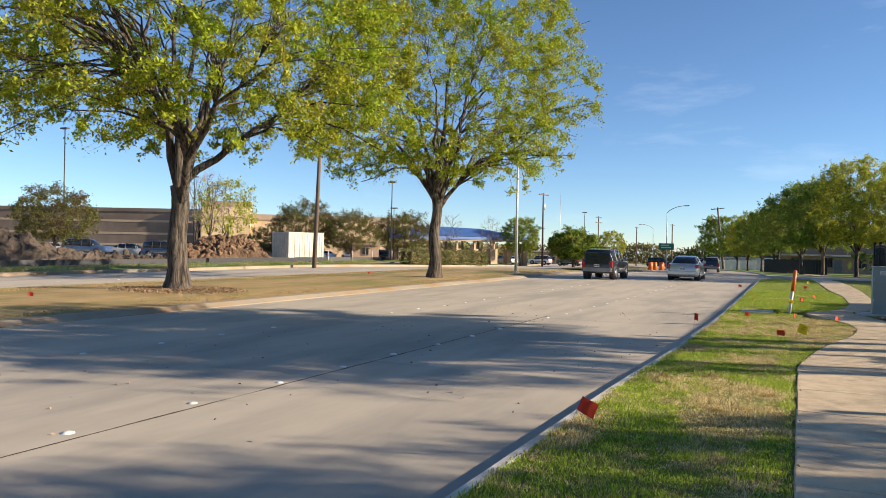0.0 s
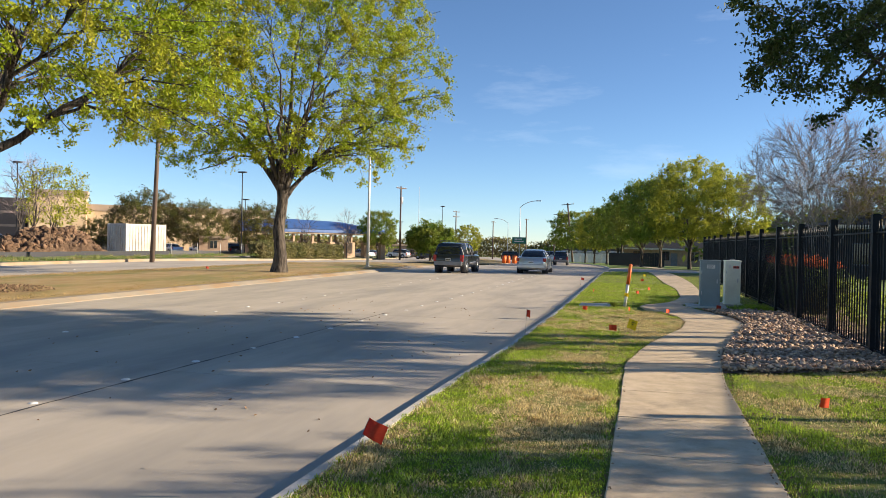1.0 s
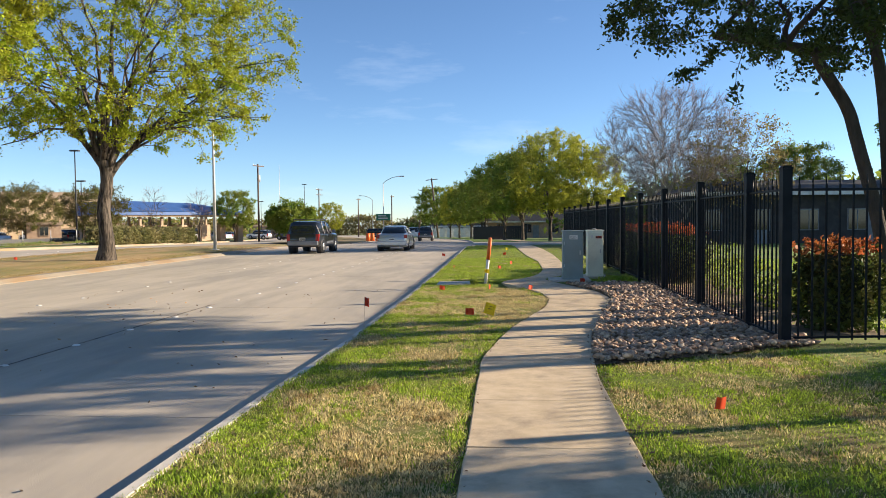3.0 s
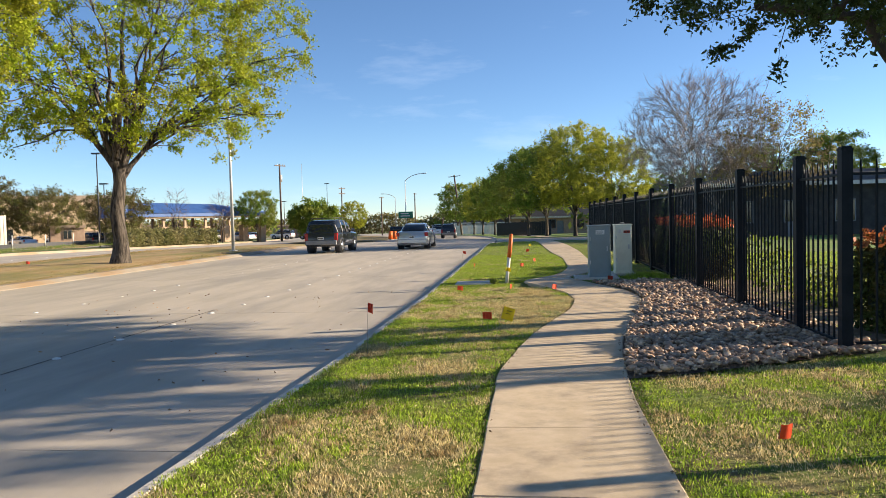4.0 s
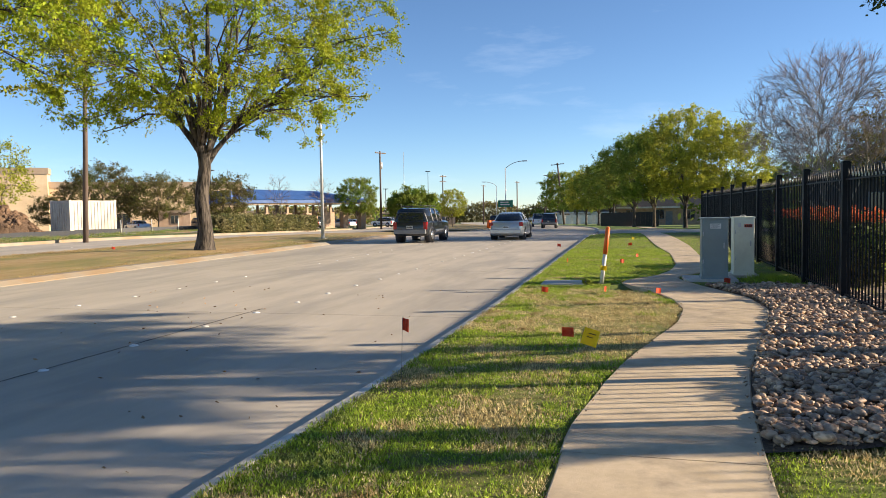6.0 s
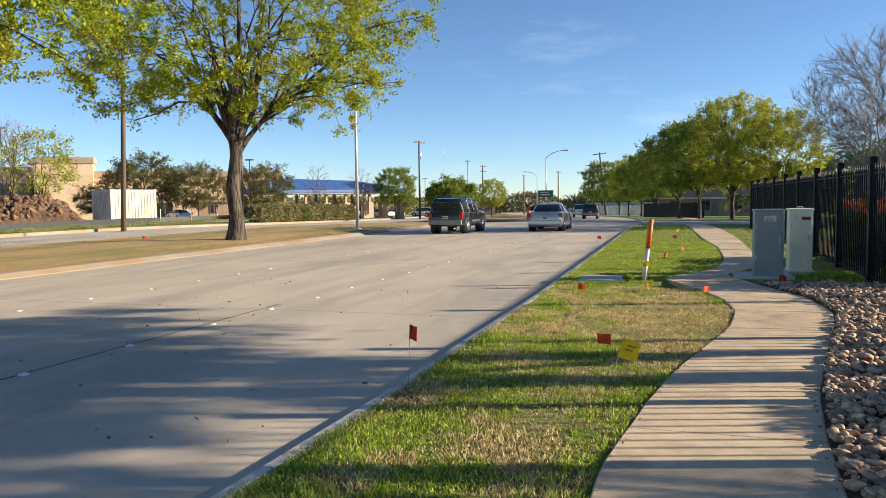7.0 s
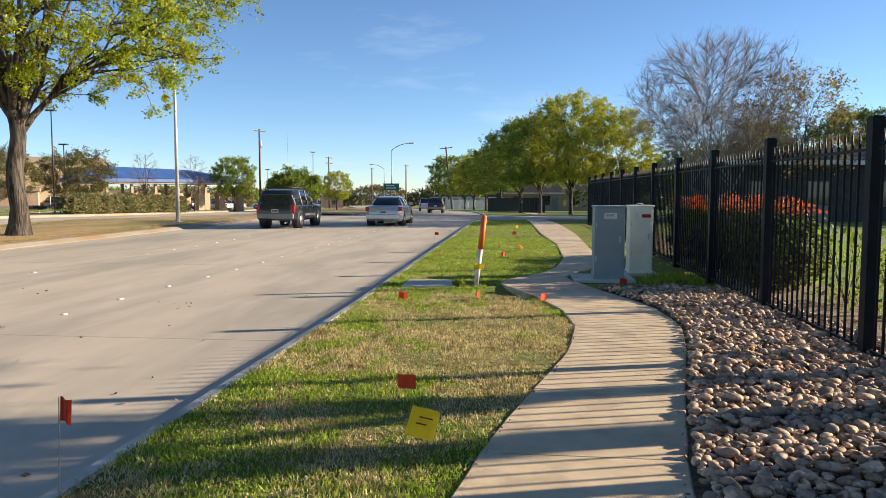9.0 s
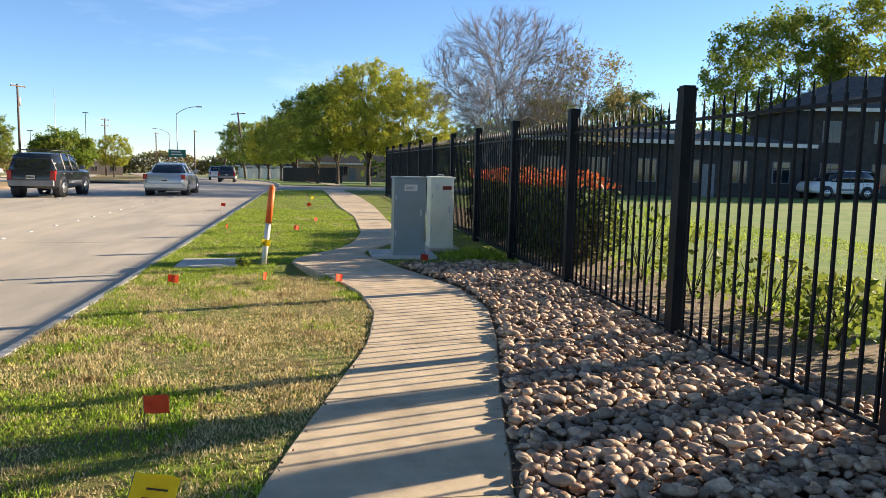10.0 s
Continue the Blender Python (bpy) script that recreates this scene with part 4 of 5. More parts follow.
# ---- utility cabinets ----
def cabinet(name, label, w, d, h, material, at, rz, plate, numbers):
    top = thing(name, label, "utility cabinet", "utility cabinets", at, rz)
    body = boxpart("body", (-w / 2, w / 2, -d / 2, d / 2, 0.05, h - 0.03), material, top, "", 0.012)
    boxpart("lid", (-w / 2 - 0.02, w / 2 + 0.02, -d / 2 - 0.02, d / 2 + 0.02, h - 0.035, h), material, top, "", 0.012)
    boxpart("plinth", (-w / 2 - 0.01, w / 2 + 0.01, -d / 2 - 0.01, d / 2 + 0.01, 0.0, 0.06), material, top)
    door = boxpart("door", (-w / 2 + 0.035, w / 2 - 0.035, -d / 2 - 0.012, -d / 2 + 0.002, 0.10, h - 0.07), material, top, "", 0.004)
    boxpart("latch", (w / 2 - 0.10, w / 2 - 0.07, -d / 2 - 0.03, -d / 2 - 0.011, h * 0.5, h * 0.5 + 0.12), M_GALV, door, "steel latch")
    for k in range(2):
        cylpart("hinge", (-w / 2 + 0.03, -d / 2 - 0.012, h * (0.25 + 0.45 * k)), (-w / 2 + 0.03, -d / 2 - 0.012, h * (0.25 + 0.45 * k) + 0.09), 0.01, 0.01, M_GALV, door, n=8)
    if plate:
        boxpart("label_plate", (-0.10, 0.12, -d / 2 - 0.016, -d / 2 - 0.0125, h - 0.24, h - 0.13), M_WHITE, door, "white printed notice")
        for k in range(4):
            boxpart("print_bar", (-0.08, 0.06 + 0.03 * (k % 2), -d / 2 - 0.0185, -d / 2 - 0.0165, h - 0.225 + 0.022 * k, h - 0.217 + 0.022 * k), M_TRIM, door)
    if numbers:
        boxpart("warning_sticker", (0.0, 0.17, -d / 2 - 0.016, -d / 2 - 0.0125, h - 0.24, h - 0.17), M_REDINK, door, "red sticker with dark marks")
        for k in range(4):
            boxpart("print_bar", (0.012 + 0.039 * k, 0.038 + 0.039 * k, -d / 2 - 0.0185, -d / 2 - 0.0165, h - 0.228, h - 0.182), M_INK, door)
        boxpart("small_sticker", (-0.13, -0.07, -d / 2 - 0.016, -d / 2 - 0.0125, h - 0.23, h - 0.14), M_WHITE, door, "small white sticker")
        lift = bmesh.new()
        for sx in (-0.07, 0.07):
            cyl(lift, (sx, 0, h - 0.005), (sx * 0.6, 0, h + 0.035), 0.008, 0.008, 8)
        cyl(lift, (-0.045, 0, h + 0.035), (0.045, 0, h + 0.035), 0.008, 0.008, 8)
        part("lifting_eye", lift, M_GALV, top, "steel lifting loop")
    return top


cabinet("utility_cabinet", "grey-green steel utility cabinet with a white notice on its pad", 0.54, 0.46, 1.33, M_CABG, (3.08, 23.74, 0.03), 0, True, False)
cabinet("utility_cabinet", "pale beige steel utility cabinet with a red sticker on its pad", 0.44, 0.50, 1.32, M_CABW, (3.82, 24.88, 0.03), 0, False, True)
tagged(boxpart("concrete_pad", (2.45, 3.55, 23.4, 24.4, -0.12, 0.03), M_CURB, bevel=0.015), "pale concrete pad under the grey cabinet", "concrete pad", "pads")
tagged(boxpart("concrete_pad", (3.4, 4.15, 24.5, 25.4, -0.12, 0.03), M_CURB, bevel=0.015), "pale concrete pad under the beige cabinet", "concrete pad", "pads")

# ---- marker post ----
mk = thing("marker_post", "leaning white utility marker post with an orange top", "marker post", at=(0.71, 22.75, -0.03))
mk.matrix_basis = pose(0.71, 22.75, -0.03, 4, 6, 10)
cylpart("pole", (0, 0, -0.1), (0, 0, 0.66), 0.043, 0.043, M_WHITE, mk)
cylpart("orange_sleeve", (0, 0, 0.66), (0, 0, 1.2), 0.049, 0.049, M_ORANGE, mk, "orange plastic sleeve")
bm = bmesh.new()
bmesh.ops.create_uvsphere(bm, u_segments=12, v_segments=6, radius=0.049, matrix=Matrix.Translation((0, 0, 1.2)))
part("dome_top", bm, M_ORANGE, mk, "orange domed cap", True)


# ---- marking flags ----
def flag(label, x, y, h, material, w=0.13, fh=0.10, rz=0.0, lean=(0, 0), bars=False, z=-0.03):
    top = thing("marking_flag", label, "marking flag", "marking flags")
    top.matrix_basis = pose(x, y, z, lean[0], lean[1], rz)
    cylpart("wire_stake", (0, 0, -0.05), (0, 0, h), 0.0022, 0.0022, M_WIRE, top, "thin steel wire", 6)
    n = 7
    rings = []
    q = random.Random(int(x * 100) + int(y * 10))
    ph, am = q.uniform(0, 6), q.uniform(0.008, 0.02)
    for s in (0.0008, -0.0008):
        for i in range(n):
            u = i / (n - 1)
            rings.append([(u * w, am * math.sin(u * 5 + ph) + s, h - fh - 0.015 * u * u), (u * w * 0.98, am * math.sin(u * 5 + ph + 0.7) + s, h - 0.012 * u)])
    v = [p for r_ in rings for p in r_]
    f = []
    for side in (0, 1):
        for i in range(n - 1):
            o = side * 2 * n + 2 * i
            f.append([o, o + 2, o + 3, o + 1] if side == 0 else [o, o + 1, o + 3, o + 2])
    cloth = link_mesh("cloth", v, f, material, top, smooth=True)
    if bars:
        for k, (a, c) in enumerate(((0.3, 0.75), (0.25, 0.6))):
            z = h - fh * (0.3 + 0.22 * k)
            boxpart("print_bar", (a * w, c * w, -0.026, -0.0235, z - 0.004, z + 0.003), M_INK, cloth)
    return top


flag("orange survey flag on a bent wire in the kerb edge", -0.98, 5.72, 0.55, M_FLAG_R, 0.15, 0.13, 10, (0, 22))
flag("bright orange survey flag low in the lawn", 2.96, 9.7, 0.15, M_FLAG_O, 0.13, 0.11, 30, (10, 0), z=-0.03)
flag("red survey flag on a tall wire by the kerb", -0.76, 13.14, 0.66, M_FLAG_R, 0.062, 0.12, 10, (0, 2))
flag("yellow utility flag with dark print in the grass", 0.76, 13.55, 0.57, M_FLAG_Y, 0.16, 0.16, 14, (0, 16), True)
flag("orange survey flag beside the yellow one", 0.53, 15.44, 0.24, M_FLAG_O, 0.14, 0.11, 5, (0, 0))
for x, y, h, m, rz, lab in ((0.82, 20.9, 0.16, M_FLAG_O, 70, "small orange survey flag in dry grass"), (1.76, 20.8, 0.15, M_FLAG_O, 40, "small orange survey flag at the footpath edge"), (-0.35, 20.8, 0.15, M_FLAG_O, 10, "small orange survey flag in the verge"),
                            (-0.47, 28.0, 0.2, M_FLAG_O, 80, "orange survey flag near the drain lid"), (1.01, 28.0, 0.18, M_FLAG_O, 30, "orange survey flag in green turf"), (1.46, 30.5, 0.18, M_FLAG_O, 60, "orange survey flag further along the verge"),
                            (-1.38, 34.5, 0.3, M_FLAG_R, 0, "red survey flag beside the kerb"), (1.28, 35.6, 0.5, M_FLAG_Y, 20, "tall yellow utility flag in the verge"), (1.36, 35.2, 0.3, M_FLAG_O, 190, "orange survey flag under the yellow one"),
                            (0.66, 22.62, 0.42, M_FLAG_Y, 5, "yellow utility flag at the marker post"), (3.22, 23.15, 0.13, M_FLAG_R, 0, "red survey flag before the grey cabinet"), (-18.2, 31.2, 0.4, M_FLAG_R, 30, "red survey flag on the median"), (-17.2, 12.5, 0.35, M_FLAG_R, 30, "dark red survey flag on the median")):
    flag(lab, x, y, h, m, 0.13, 0.10, rz, (0, 5))


# ---- shrubs and hedges ----
def shrub(name, label, cat, dims, material, count, size, seed, tips=None, group="", at=(0, 0, 0), rz=0.0):
    """A leafy mass about dims, its leaves thickest near the skin, over a solid core coloured dark for inner shade, or
    stems if it has few leaves.
    """
    top = thing(name, label, cat, group, at, rz)
    rr = np.random.RandomState(seed)
    w, d, h = dims
    u = rr.normal(size=(count, 3))
    u /= np.abs(u).max(1)[:, None] * 0.55 + np.linalg.norm(u, axis=1)[:, None] * 0.45
    lump = 1 + 0.16 * np.sin(u[:, 0] * 5 * w + seed) * np.sin(u[:, 1] * 6 + 1) + 0.1 * np.sin(u[:, 2] * 9 + u[:, 0] * 11 * w)
    p = u * (0.72 + 0.28 * rr.uniform(0, 1, count) ** 0.5)[:, None] * lump[:, None]
    pos = np.stack([p[:, 0] * w / 2, p[:, 1] * d / 2, h / 2 + p[:, 2] * h / 2], 1)
    pos = pos[pos[:, 2] > 0.02]
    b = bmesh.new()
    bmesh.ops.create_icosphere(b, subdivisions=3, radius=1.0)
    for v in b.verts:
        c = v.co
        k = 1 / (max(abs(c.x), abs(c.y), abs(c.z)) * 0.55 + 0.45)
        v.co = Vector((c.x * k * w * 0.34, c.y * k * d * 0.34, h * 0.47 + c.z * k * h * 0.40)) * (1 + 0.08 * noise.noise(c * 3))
    # dense shrubs: a solid dark hull paints the shade seen through leaf gaps
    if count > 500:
        part("inside", b, M_CORE, top, "solid core coloured dark as the shade between the leaves")
    else:
        b.free()
        for k in range(7):
            a = k * 2.4
            cylpart("stem", (0, 0, -0.02), (math.cos(a) * w * 0.3, math.sin(a) * d * 0.3, h * 0.85), 0.008, 0.004, M_BARK, top, "", 5)
    cut = pos[:, 2] > h * 0.86 if tips else np.zeros(len(pos), bool)
    cut &= rr.uniform(0, 1, len(pos)) < 0.8
    v, f = leaf_quads(pos[~cut], seed, size)
    link_mesh("foliage", v, f, material, top)
    if tips:
        v, f = leaf_quads(pos[cut] + np.array([0, 0, 0.04]), seed + 1, size)
        link_mesh("red_growth", v, f, tips, top, "bright red new leaves")["kind"] = "stuff"
    return top


shrub("red_tip_shrub", "dense clipped shrub with bright red new leaves behind the fence", "shrub", (1.2, 1.1, 1.28), M_LEAF_P, 6000, 0.052, 1, M_LEAF_R, "red tip shrubs", (6.1, 14.5, 0))
for k, (x, y, w) in enumerate(((5.75, 22.9, 1.9), (5.8, 24.7, 1.9), (5.8, 26.6, 2.0), (5.8, 28.5, 2.0))):
    shrub("red_tip_shrub", "clipped hedge shrub topped with red new leaves", "shrub", (1.3, w, 1.42), M_LEAF_P, 4200, 0.06, 10 + k, M_LEAF_R, "red tip shrubs", (x, y, 0))
for k, (x, y, w, h) in enumerate(((6.2, 17.0, 0.8, 0.6), (6.35, 18.3, 0.9, 0.7), (6.2, 19.6, 0.9, 0.85), (6.1, 20.9, 1.0, 1.05), (6.7, 16.2, 0.8, 0.5), (6.9, 17.8, 0.8, 0.5))):
    shrub("low_shrub", "loose green low shrub in the bed behind the fence", "shrub", (w, w * 1.1, h), M_LEAF_G, 300, 0.065, 30 + k, None, "low shrubs", (x, y, 0))
for k in range(6):
    y = 68.2 + 3.4 * k
    shrub("hedge_shrub", "clipped brown-green hedge beside the far carriageway", "hedge", (2.2, 3.9, 1.75), M_LEAF_H, 3600, 0.13, 50 + k, None, "hedge", (-34.9, y, terrain(y) - 0.02))
tuft = np.array([(4.3 + 0.42 * rnd.gauss(0, 0.6), 23.75 + 0.35 * rnd.gauss(0, 0.6), -0.02) for _ in range(2600)])
blades("grass", tuft, M_BLADE, 0.05, 0.17, 0.008, "clump of longer bright green grass by the cabinets", 90)
shrub("weed_clump", "small dark green weed beside the drain lid", "weed", (0.2, 0.2, 0.13), M_LEAF_G, 130, 0.045, 91, None, "", (0.42, 22.5, -0.03))

# small litter on the carriageway
rr = np.random.RandomState(77)
pos = np.stack([rr.uniform(-9, -1.3, 160), rr.uniform(3.5, 22, 160), np.full(160, -0.082)], 1)
v, f = leaf_quads(pos, 78, 0.035)
v[:, 2] = np.clip(v[:, 2], -0.089, -0.07)
pos2 = np.array([(walk_r(q) + rr.uniform(-0.06, 0.10), q, rr.uniform(0.0, 0.02)) for q in rr.uniform(4, 22, 420)] + [(walk_l(q) + rr.uniform(-0.04, 0.05), q, rr.uniform(0.0, 0.012)) for q in rr.uniform(4, 22, 150)])
v2, f2 = leaf_quads(pos2, 79, 0.016)
v, f = np.concatenate([v, v2]), np.concatenate([f, f2 + len(v)])
tagged(link_mesh("leaf_litter", v, f, mat("dead_leaf", (0.22, 0.13, 0.07), (0.34, 0.21, 0.11), 5, 0.9, 0.0, island=0.4)), "scattered dead brown leaves on the concrete edges", "litter", kind="stuff")

ang, rad = rr.uniform(0, 2 * np.pi, 3000), 0.4 + 1.5 * rr.uniform(0, 1, 3000) ** 1.6
pos = np.stack([-17.6 + np.cos(ang) * rad * 1.3, 18.1 + np.sin(ang) * rad, 0.10 + 0.05 * np.exp(-rad) + rr.uniform(0, 0.015, 3000)], 1)
v, f = leaf_quads(pos, 80, 0.045)
tagged(link_mesh("leaf_litter", v, f, mat("mulch_leaf", (0.12, 0.07, 0.04), (0.30, 0.20, 0.12), 5, 0.9, 0.0, island=0.5)), "brown bark and leaf litter round the tree trunk", "litter", kind="stuff")

# ---- vehicles ----
VEHICLES = {
    # stations: y, half width, bottom, shoulder height; cabin: y, half width low, half width high, roof height
    "sedan": dict(body=[(0, 0.72, 0.42, 0.78), (0.12, 0.84, 0.26, 0.98), (0.7, 0.91, 0.20, 1.02), (1.6, 0.915, 0.19, 0.97), (3.2, 0.915, 0.19, 0.95), (3.9, 0.90, 0.20, 0.90), (4.55, 0.84, 0.24, 0.74), (4.8, 0.66, 0.36, 0.60)],
                  cabin=[(0.62, 0.70, 0.64, 1.02), (1.35, 0.80, 0.60, 1.40), (2.1, 0.83, 0.60, 1.455), (2.75, 0.83, 0.60, 1.42), (3.65, 0.78, 0.68, 0.95)], wheels=(0.95, 3.72), r=0.325, roof=(1.3, 2.85), pillars=(1.25, 2.0, 3.0)),
    "suv": dict(body=[(0, 0.80, 0.50, 0.95), (0.08, 0.90, 0.38, 1.10), (0.7, 0.925, 0.34, 1.13), (2.0, 0.925, 0.34, 1.10), (3.3, 0.925, 0.34, 1.10), (4.2, 0.91, 0.36, 1.05), (4.45, 0.84, 0.42, 0.92), (4.55, 0.74, 0.50, 0.80)],
                cabin=[(0.10, 0.86, 0.70, 1.12), (0.24, 0.87, 0.70, 1.72), (1.2, 0.88, 0.70, 1.78), (2.3, 0.88, 0.70, 1.76), (2.75, 0.87, 0.70, 1.70), (3.4, 0.84, 0.76, 1.08)], wheels=(0.85, 3.55), r=0.38, roof=(0.2, 2.8), pillars=(0.2, 1.15, 2.0, 2.85)),
    "pickup": dict(body=[(0, 0.86, 0.55, 1.12), (0.08, 0.95, 0.45, 1.16), (1.9, 0.97, 0.42, 1.16), (3.6, 0.97, 0.42, 1.14), (5.2, 0.95, 0.44, 1.10), (5.6, 0.82, 0.5, 0.85)],
                   cabin=[(1.95, 0.88, 0.74, 1.16), (2.1, 0.88, 0.74, 1.86), (2.9, 0.88, 0.74, 1.90), (3.5, 0.88, 0.74, 1.84), (4.2, 0.86, 0.78, 1.12)], wheels=(1.1, 4.55), r=0.39, roof=(2.05, 3.6), pillars=(2.05, 2.9, 3.6)),
}


def ring_section(hw, z0, z1, y):
    r = 0.09
    return [(-hw + r, y, z0), (hw - r, y, z0), (hw, y, z0 + r), (hw, y, z0 + (z1 - z0) * 0.6), (hw - 0.02, y, z1 - r), (hw - 0.02 - r, y, z1), (-hw + 0.02 + r, y, z1), (-hw + 0.02, y, z1 - r), (-hw, y, z0 + (z1 - z0) * 0.6), (-hw, y, z0 + r)]


def vehicle(name, label, kind_of, material, group="cars"):
    spec = VEHICLES[kind_of]
    top = thing(name, label, "pickup truck" if kind_of == "pickup" else "car", group)
    v, f = loft([ring_section(hw, z0, z1, y) for y, hw, z0, z1 in spec["body"]])
    body = link_mesh("body", v, f, material, top, smooth=True)
    m = body.modifiers.new("soft", 'BEVEL')
    m.width, m.segments, m.limit_method, m.angle_limit = 0.03, 2, 'ANGLE', radians(35)
    low = [max(b[3] for b in spec["body"] if abs(b[0] - c[0]) < 1.6) - 0.12 for c in spec["cabin"]]
    rings = [[(-a, y, lo), (a, y, lo), (a * 0.6 + c * 0.4, y, lo + (z - lo) * 0.55), (c, y, max(lo, z - 0.05)), (c * 0.86, y, z), (-c * 0.86, y, z), (-c, y, max(lo, z - 0.05)), (-a * 0.6 - c * 0.4, y, lo + (z - lo) * 0.55)] for (y, a, c, z), lo in zip(spec["cabin"], low)]
    v, f = loft(rings)
    link_mesh("glasshouse", v, f, M_GLASS, top, "dark tinted glass", True)
    cab = spec["cabin"]
    y0, y1 = spec["roof"]
    ys_ = srange(y0, y1, 0.3)
    prof = [(y, z) for y, _, _, z in cab]
    prow = [(y, c) for y, _, c, _ in cab]
    v, f = loft([[(-lerp_table(prow, y) - 0.012, y, lerp_table(prof, y) - 0.055), (-lerp_table(prow, y) * 0.84, y, lerp_table(prof, y) + 0.012), (lerp_table(prow, y) * 0.84, y, lerp_table(prof, y) + 0.012), (lerp_table(prow, y) + 0.012, y, lerp_table(prof, y) - 0.055)] for y in ys_])
    link_mesh("roof", v, f, material, top, smooth=False)
    wide = [(y, a) for y, a, _, _ in cab]
    for sx in (-1, 1):
        for py in spec["pillars"]:
            lo = max(b[3] for b in spec["body"] if abs(b[0] - py) < 1.6) - 0.05
            a, c, z = lerp_table(wide, py), lerp_table(prow, py), lerp_table(prof, py)
            dy = 0.0
            b = bmesh.new()
            cyl(b, (sx * (a - 0.004), py, lo), (sx * (c + 0.004), py + dy, z - 0.03), 0.045, 0.035, 6)
            part("pillar", b, M_DARKMETAL if kind_of == "suv" else material, top)
        b = bmesh.new()
        my = spec["roof"][1] + 0.35
        box(b, sx * 0.93 - 0.10, sx * 0.93 + 0.10, my - 0.05, my + 0.06, spec["body"][3][3] + 0.02, spec["body"][3][3] + 0.17, 0.03)
        part("mirror", b, M_TRIM if kind_of == "suv" else material, top)
        zt = spec["body"][1][3]
        boxpart("tail_light", (sx * 0.80 - 0.09, sx * 0.80 + 0.09, -0.015 if kind_of != "sedan" else 0.03, 0.2, zt - (0.42 if kind_of != "sedan" else 0.24), zt - 0.03), M_RED_L, top, "red tail light", 0.02)
        for wy in spec["wheels"]:
            r0 = spec["r"]
            hw = spec["body"][3][1]
            cylpart("wheel_arch", (sx * (hw - 0.30), wy, r0 + 0.02), (sx * (hw + 0.006), wy, r0 + 0.02), r0 + 0.06, r0 + 0.06, M_DARKMETAL, top, "dark wheel arch", 24)
            wheel = cylpart("wheel", (sx * (hw - 0.20), wy, r0), (sx * (hw + 0.02), wy, r0), r0, r0 * 0.96, M_TYRE, top, "black tyre", 24)
            cylpart("rim", (sx * (hw - 0.02), wy, r0), (sx * (hw + 0.026), wy, r0), r0 * 0.62, r0 * 0.56, M_RIM, wheel, "silver alloy rim", 20)
            for k in range(5):
                t = 2 * math.pi * k / 5 + 0.3
                t2 = t + math.pi / 5
                boxpart("rim_gap", (sx * (hw + 0.0275) - 0.003, sx * (hw + 0.0275) + 0.003, wy + math.cos(t2) * r0 * 0.36 - 0.035, wy + math.cos(t2) * r0 * 0.36 + 0.035, r0 + math.sin(t2) * r0 * 0.36 - 0.035, r0 + math.sin(t2) * r0 * 0.36 + 0.035), M_TYRE, wheel, "", 0.002)
        for py in spec["pillars"][1:]:
            boxpart("door_handle", (sx * (spec["body"][3][1] + 0.004) - 0.012, sx * (spec["body"][3][1] + 0.004) + 0.012, py - 0.33, py - 0.15, spec["body"][3][3] - 0.17, spec["body"][3][3] - 0.13), M_TRIM if kind_of == "suv" else material, top, "", 0.005)
            boxpart("door_gap", (sx * (spec["body"][3][1] - 0.004) - 0.006, sx * (spec["body"][3][1] - 0.004) + 0.006, py - 0.006, py + 0.006, 0.4, spec["body"][3][3] - 0.08), M_DARKMETAL, top)
        boxpart("headlight", (sx * 0.66 - 0.12, sx * 0.66 + 0.12, spec["body"][-2][0] - 0.05, spec["body"][-2][0] + 0.06, 0.62, 0.78), M_CLEAR_L, top, "clear headlight", 0.02)
    boxpart("rear_bumper", (-0.84, 0.84, -0.07, 0.16, spec["body"][1][2] + 0.08, spec["body"][1][2] + 0.32), M_TRIM if kind_of == "suv" else material, top, "", 0.04)
    boxpart("number_plate", (-0.16, 0.16, -0.085 if kind_of == "suv" else -0.01, -0.05 if kind_of == "suv" else 0.06, spec["body"][1][2] + 0.36, spec["body"][1][2] + 0.5), M_WHITE, top, "number plate with dark bars")
    for k in range(6):
        boxpart("print_bar", (-0.135 + 0.047 * k, -0.1 + 0.047 * k, -0.092 if kind_of == "suv" else -0.017, -0.086 if kind_of == "suv" else -0.011, spec["body"][1][2] + 0.395, spec["body"][1][2] + 0.465), M_INK, top)
    cylpart("exhaust", (0.45, -0.06, 0.26), (0.45, 0.3, 0.28), 0.035, 0.035, M_GALV, top, "steel exhaust pipe", 10)
    if kind_of == "suv":
        for sx in (-0.62, 0.62):
            cylpart("roof_rail", (sx, 0.45, 1.88), (sx, 2.6, 1.86), 0.022, 0.022, M_DARKMETAL, top, "black roof rail", 8)
            for y in (0.5, 1.5, 2.5):
                cylpart("rail_foot", (sx, y, 1.76), (sx, y, 1.88), 0.02, 0.02, M_DARKMETAL, top, "", 6)
            boxpart("side_guard", (sx * 1.52 - 0.03, sx * 1.52 + 0.03, 1.35, 2.9, 0.55, 0.66), M_TRIM, top, "grey side trim", 0.02)
        for y in (0.6, 1.2, 1.9, 2.5):
            cylpart("rack_bar", (-0.62, y, 1.88), (0.62, y, 1.88), 0.018, 0.018, M_DARKMETAL, top, "", 8)
    return top


